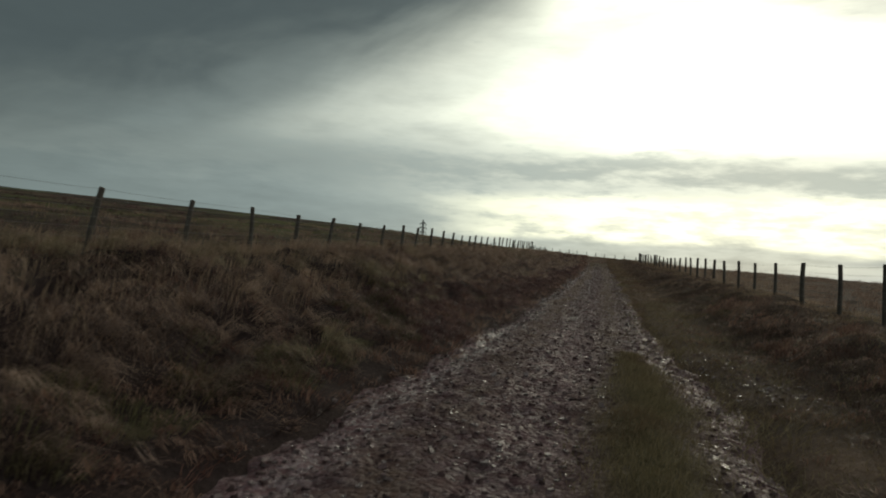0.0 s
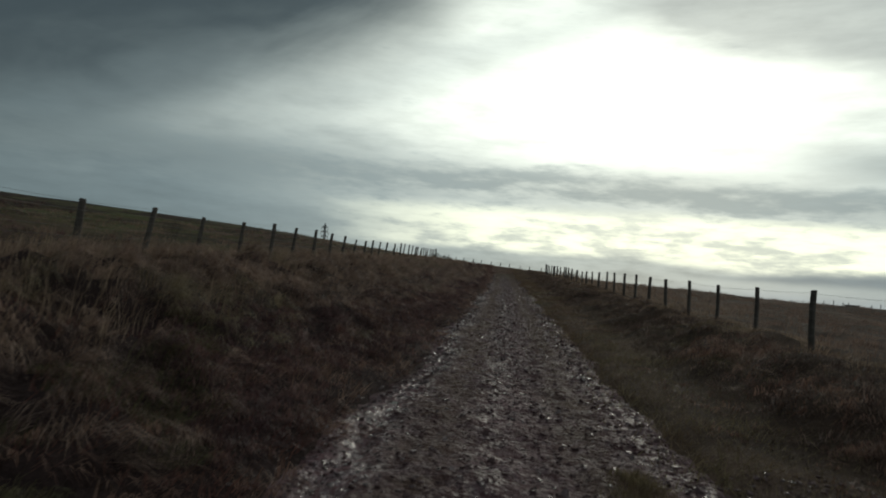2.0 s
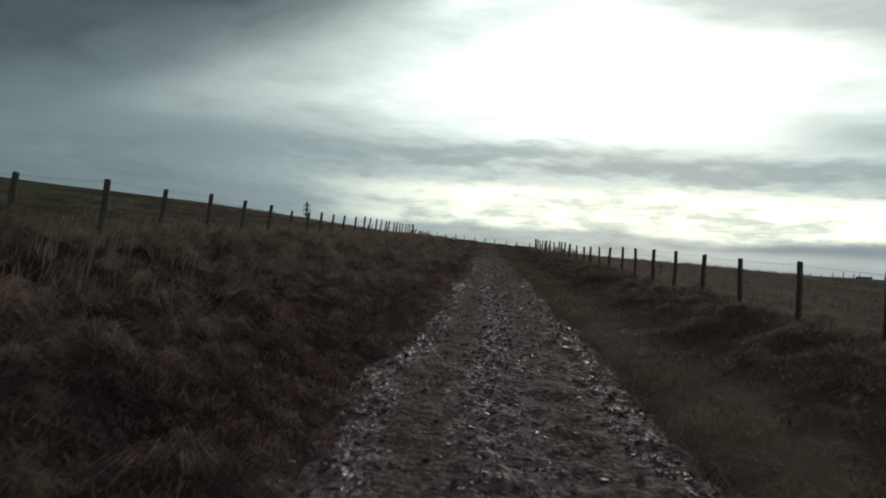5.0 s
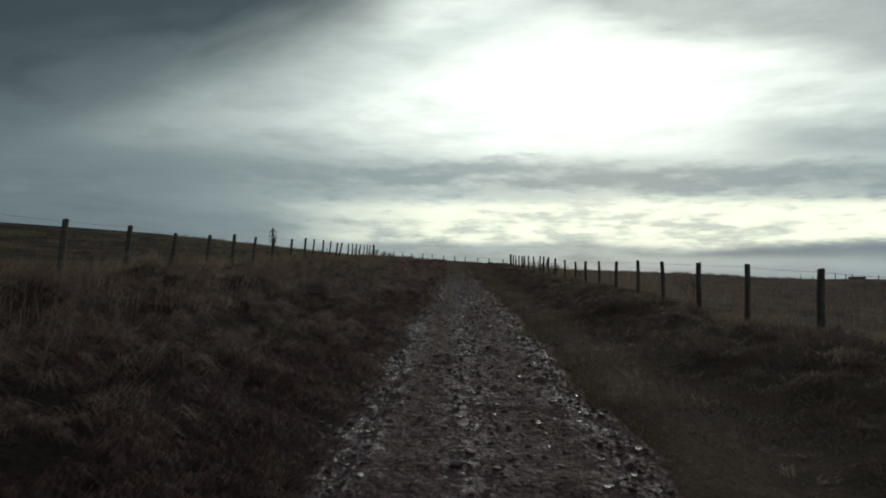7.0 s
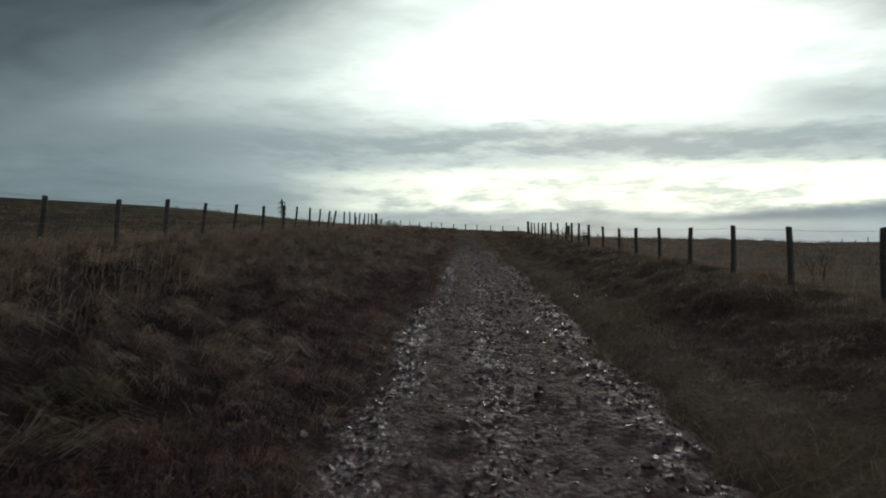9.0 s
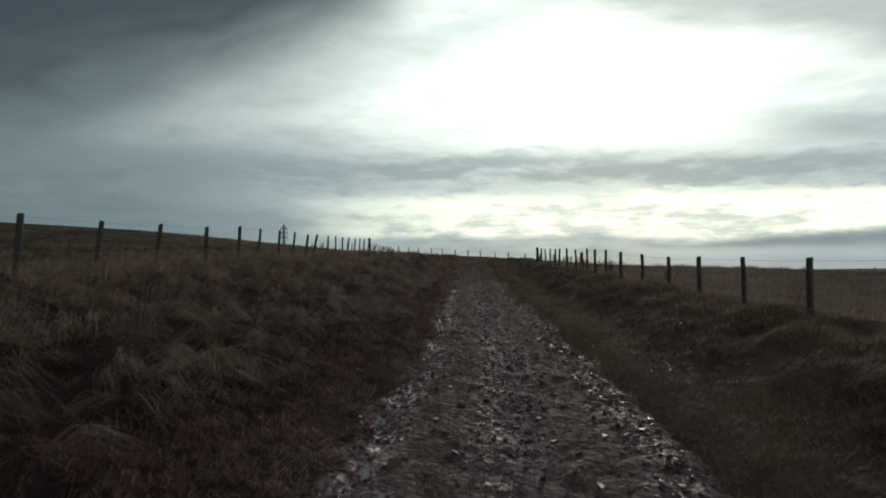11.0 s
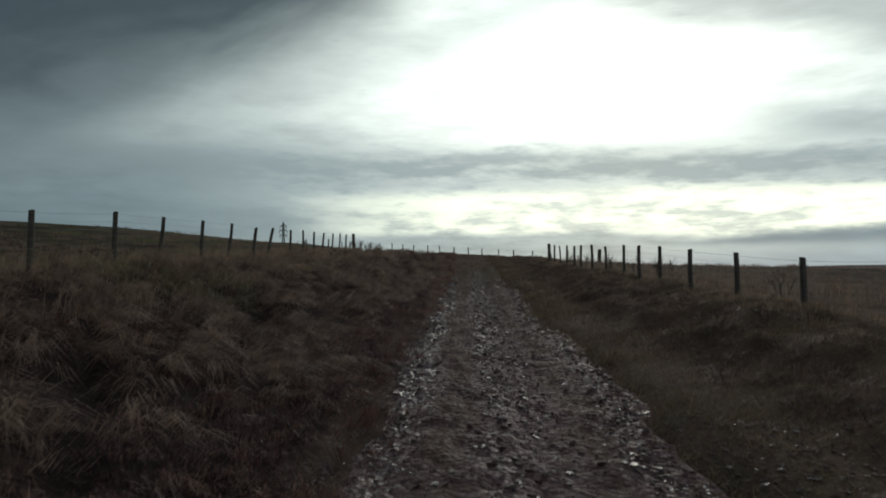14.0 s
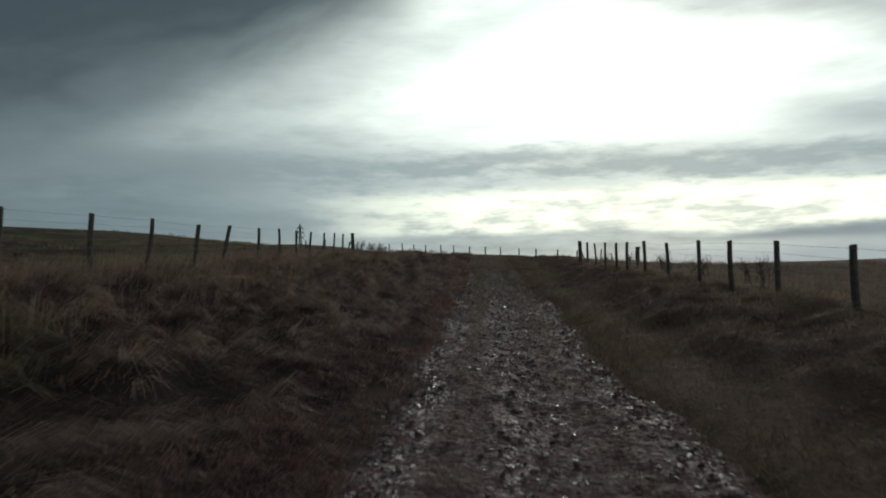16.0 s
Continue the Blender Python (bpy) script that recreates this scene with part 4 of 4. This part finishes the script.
blades("field_grass", *tussocks(x, y, 38, 0.45, 0.30, (0.15, -0.1), 11, 0.4), straw_mat, "pale rough grass in the field")
x, y = rng.uniform(0.3, 3.0, 3200), rng.uniform(-58, 2, 3200)
h = rng.uniform(0.3, 0.8, len(x))
blades("tall_stalks", x, y, h, h * rng.normal(0.12, 0.16, len(x)), h * rng.normal(0, 0.14, len(x)), rng.uniform(0.003, 0.005, len(x)), pale_mat, "thin tall dead grass stalks behind the fence")
# strip of turf down the middle of the first part of the track
y = rng.uniform(-92, -72.3, 42000)
s_at = np.interp(y, [-93, -78, -71], [0.75, 0.75, 0.80]) + rng.normal(0, 0.068, len(y)) * np.interp(y, [-93, -77, -74.5, -72.3], [1.15, 1.05, 0.8, 0.35])
x = track_left(y) + s_at * (track_right(y) - track_left(y))
h = rng.uniform(0.04, 0.12, len(x))
blades("middle_turf", x, y, h, h * rng.normal(0.2, 0.5, len(x)), h * rng.normal(-0.2, 0.5, len(x)), rng.uniform(0.006, 0.011, len(x)), sward_mat, "low olive turf growing between the ruts", 0.0, track_height(s_at, y)[1])
y = rng.uniform(-70, 8, 44000)
s_at = np.clip(np.where(rng.random(len(y)) < 0.6, rng.normal(0.27, 0.075, len(y)), rng.normal(0.73, 0.06, len(y))), 0.05, 0.95)
keep = smooth_noise(s_at * 5, y * 0.9) > -0.16
y, s_at = y[keep], s_at[keep]
x, z = track_height(s_at, y)
h = rng.uniform(0.025, 0.065, len(x))
blades("crown_turf", x, y, h, h * rng.normal(0, 0.6, len(x)), h * rng.normal(0, 0.6, len(x)), rng.uniform(0.005, 0.01, len(x)), turf_mat, "thin worn turf on the crown of the track", 0.0, z)

x, y = scatter(46000, -12, 0, -8, 20)
keep = (y > -4 + 6 * smooth_noise(x * 0.8, y * 0.5)) | (x < track_left(y)) | (x > track_right(y))
x, y = x[keep], y[keep]
h = rng.uniform(0.03, 0.10, len(x))
blades("brow_turf", x, y, h, h * rng.normal(0.2, 0.5, len(x)), h * rng.normal(-0.2, 0.5, len(x)), rng.uniform(0.01, 0.02, len(x)), straw_mat, "thin faded grass over the brow")

# low growth between the tussocks
y = rng.uniform(-93, 12, 110000)
x = track_left(y) - 0.05 - rng.random(len(y)) ** 1.3 * (13.2 + track_left(y))
h = rng.uniform(0.08, 0.20, len(x))
for name, low, high, mat, label in (("bank_understorey", -1.0, 0.0, rust_mat, "short rusty dead growth between the tussocks"), ("bank_low_heath", 0.0, 0.12, heath_and_shade_mat, "low dark heath between the tussocks"), ("bank_short_grass", 0.12, 1.0, straw_mat, "short faded grass between the tussocks")):
    patch = smooth_noise(x * 0.6 + 11, y * 0.6)
    m = (patch > low) & (patch <= high) & (hollows(x, y) > 0.0)
    blades(name, x[m], y[m], h[m], h[m] * rng.normal(0.5, 0.5, m.sum()), h[m] * rng.normal(-0.2, 0.5, m.sum()), rng.uniform(0.008, 0.016, m.sum()), mat, label)

# ---- puddles in the ruts ----


def puddle(s_mid, y_mid, length, width, seed):
    rnd = random.Random(seed)
    ring = []
    for k in range(22):
        a = 2 * math.pi * k / 22
        w = 1 + 0.28 * math.sin(2 * a + rnd.uniform(0, 6)) * rnd.random() + rnd.uniform(-0.16, 0.16)
        ring.append((math.cos(a) * width / 2 * w, math.sin(a) * length / 2 * w))
    x, z = track_height(np.array(s_mid), np.array(y_mid))
    slope = 0.0415
    bm = bmesh.new()
    vs = [bm.verts.new((u, v, v * slope)) for u, v in ring]
    bm.faces.new(vs)
    me = bpy.data.meshes.new("puddle")
    bm.to_mesh(me)
    bm.free()
    me.materials.append(puddle_mat)
    ob = new("puddle", me)
    ob.location = (float(x), float(y_mid), float(z) - 0.012)
    return tagged(ob, "thin film of rainwater lying in the rut", "puddle", "puddles")


prnd = random.Random(31)
yy, k = -82.0, 0
while yy < -2:
    puddle(0.09 + prnd.gauss(0, 0.025), yy, prnd.uniform(0.25, 0.7), prnd.uniform(0.10, 0.22), k)
    yy += prnd.uniform(1.0, 2.6)
    k += 1

# ---- stones ----


def stone_shape(seed):
    """A flat broken slab: an uneven outline, a smaller tilted top, sharp edges."""
    rnd = np.random.default_rng(seed)
    k = 7
    a = np.sort((np.arange(k) + rnd.uniform(-0.32, 0.32, k)) * 2 * np.pi / k)
    r = 0.5 * rnd.uniform(0.72, 1.12, k)
    wide = rnd.uniform(0.55, 0.95)
    low = np.stack([r * np.cos(a), wide * r * np.sin(a), np.full(k, -0.10)], -1)
    inset = rnd.uniform(0.70, 0.92, (k, 1))
    thick = rnd.uniform(0.08, 0.17)
    slope = rnd.normal(0, 0.22, 2)
    top = np.concatenate([low[:, :2] * inset, (thick + low[:, :2] @ slope)[:, None]], 1)
    ring = np.arange(k)
    nxt = (ring + 1) % k
    sides = np.concatenate([np.stack([ring, nxt, nxt + k], -1), np.stack([ring, nxt + k, ring + k], -1)])
    cap = np.array([[k, k + q, k + q + 1] for q in range(1, k - 1)])
    return np.concatenate([low, top]), np.concatenate([sides, cap])


SHAPES = [stone_shape(k + 5) for k in range(8)]


def chip_shape(seed):
    """A small splinter of flint: eight faces."""
    rnd = np.random.default_rng(seed)
    v = np.array([[1, 0, 0], [-1, 0, 0], [0, 1, 0], [0, -1, 0], [0, 0, 1], [0, 0, -1]], float) * 0.5
    v = v * (1 + rnd.uniform(-0.3, 0.3, (6, 1))) + rnd.uniform(-0.12, 0.12, (6, 3))
    f = np.array([[0, 2, 4], [2, 1, 4], [1, 3, 4], [3, 0, 4], [2, 0, 5], [1, 2, 5], [3, 1, 5], [0, 3, 5]])
    return v * np.array([1.0, rnd.uniform(0.5, 0.9), rnd.uniform(0.24, 0.42)]), f


CHIPS = [chip_shape(k + 40) for k in range(8)]


def lane_of(y):
    """Where stones lie across the track: loose at both edges, pressed into the ruts, few where earth or turf shows."""
    n = len(y)
    kind = rng.random(n)
    s = np.where(kind < 0.12, rng.normal(0.03, 0.05, n), np.where(kind < 0.19, rng.normal(0.89, 0.05, n), rng.uniform(0.02, 0.98, n)))
    for mid, wide, share in ((0.27, 0.12, 0.8), (0.73, 0.09, 0.7)):
        worn = (np.abs(s - mid) < wide) & (rng.random(n) < share * step01(y, -74, -66))
        s = np.where(worn, np.where(rng.random(n) < 0.5, rng.normal(0.07, 0.06, n), np.where(rng.random(n) < 0.5, rng.normal(0.48, 0.06, n), rng.normal(0.93, 0.05, n))), s)
    strip = (np.abs(s - np.interp(y, [-78, -71], [0.75, 0.80])) < np.interp(y, [-77, -74.5, -72.5], [0.115, 0.09, 0.02])) & (y < -72.5)
    s = np.where(strip, rng.uniform(0.02, 0.62, n), s)
    return np.where(s > 0.99, rng.uniform(0.5, 0.99, n), np.clip(s, -0.12, 1))


def stone_heap(name, n, y0, y1, small, big, label, shapes=None, verge=False, lane=None, mat=None):
    shapes = shapes or CHIPS
    y = rng.uniform(y0, y1, n)
    if verge:
        x = rng.normal(-2.85, 0.45, n) - 0.12 * (y - (y0 + y1) / 2)
        z = ground(x, y) + 0.01
    else:
        s = lane_of(y) if lane is None else np.clip(rng.normal(*lane, n) + 0.03 * smooth_noise(y * 0.5, y * 0 + 40), -0.05, 1.0)
        x, z = track_height(s, y)
        z = np.where((s < 0) | (s > 1), ground(x, y) + 0.015, z)
    size = small + (big - small) * rng.random(n) ** 2.6
    turn = rng.uniform(0, 2 * np.pi, n)
    tip = rng.normal(0, 0.14, (n, 2))
    which = rng.integers(0, len(shapes), n)
    vs, fs, base = [], [], 0
    for k, (sv, sf) in enumerate(shapes):
        m = which == k
        c, sn = np.cos(turn[m])[:, None], np.sin(turn[m])[:, None]
        p = sv[None] * size[m][:, None, None]
        q3 = np.stack([p[..., 0] * c - p[..., 1] * sn, p[..., 0] * sn + p[..., 1] * c, p[..., 2] + p[..., 0] * tip[m][:, :1] + p[..., 1] * tip[m][:, 1:]], -1)
        q3 = q3 + np.stack([x[m], y[m], z[m] + size[m] * 0.02], -1)[:, None]
        vs.append(q3.reshape(-1, 3))
        fs.append((sf[None] + (np.arange(m.sum()) * len(sv))[:, None, None]).reshape(-1, 3) + base)
        base += m.sum() * len(sv)
    me = mesh_from(name, np.concatenate(vs), 3, np.concatenate(fs), smooth=False)
    me.materials.append(mat or stone_mat)
    ob = tagged(new(name, me), label, kind="stuff")
    ob.parent = track
    return ob


stone_heap("gravel", 25500, -88, -9, 0.022, 0.058, "wet grey-brown flint gravel pressed into the mud")
stone_heap("rubble", 12800, -87, -14, 0.038, 0.105, "larger wet flints lying on the track", SHAPES)
stone_heap("verge_gravel", 800, -42.5, -37.5, 0.028, 0.075, "loose stones spilled over the verge", None, True)
stone_heap("verge_gravel", 700, -76.2, -72.2, 0.03, 0.085, "loose stones spilled over the verge", None, True)
for lane, n, start, end in (((0.085, 0.045), 3400, -75, -8), ((0.44, 0.06), 800, -68, -40), ((0.47, 0.07), 200, -40, -8), ((0.89, 0.045), 650, -69, -40), ((0.86, 0.06), 200, -40, -8)):
    stone_heap("soaked_gravel", n, start, end, 0.025, 0.075, "dark soaked flints shining in the rut", SHAPES, False, lane, soaked_mat)
STONE_MESH = []
for v, f in SHAPES:
    me = mesh_from("stone", v, 3, f, smooth=False)
    me.materials.append(stone_mat)
    STONE_MESH.append(me)
y = rng.uniform(-80, -26, 300)
s = lane_of(y)
x, z = track_height(s, y)
for k in range(300):
    ob = new("stone", STONE_MESH[k % len(STONE_MESH)])
    size = 0.06 + 0.08 * rng.random() ** 2
    ob.matrix_basis = pose(x[k], y[k], z[k] + size * 0.05, rng.normal(0, 12), rng.normal(0, 12), rng.uniform(0, 360)) @ Matrix.Diagonal((size, size, size, 1))
    ob.parent = track
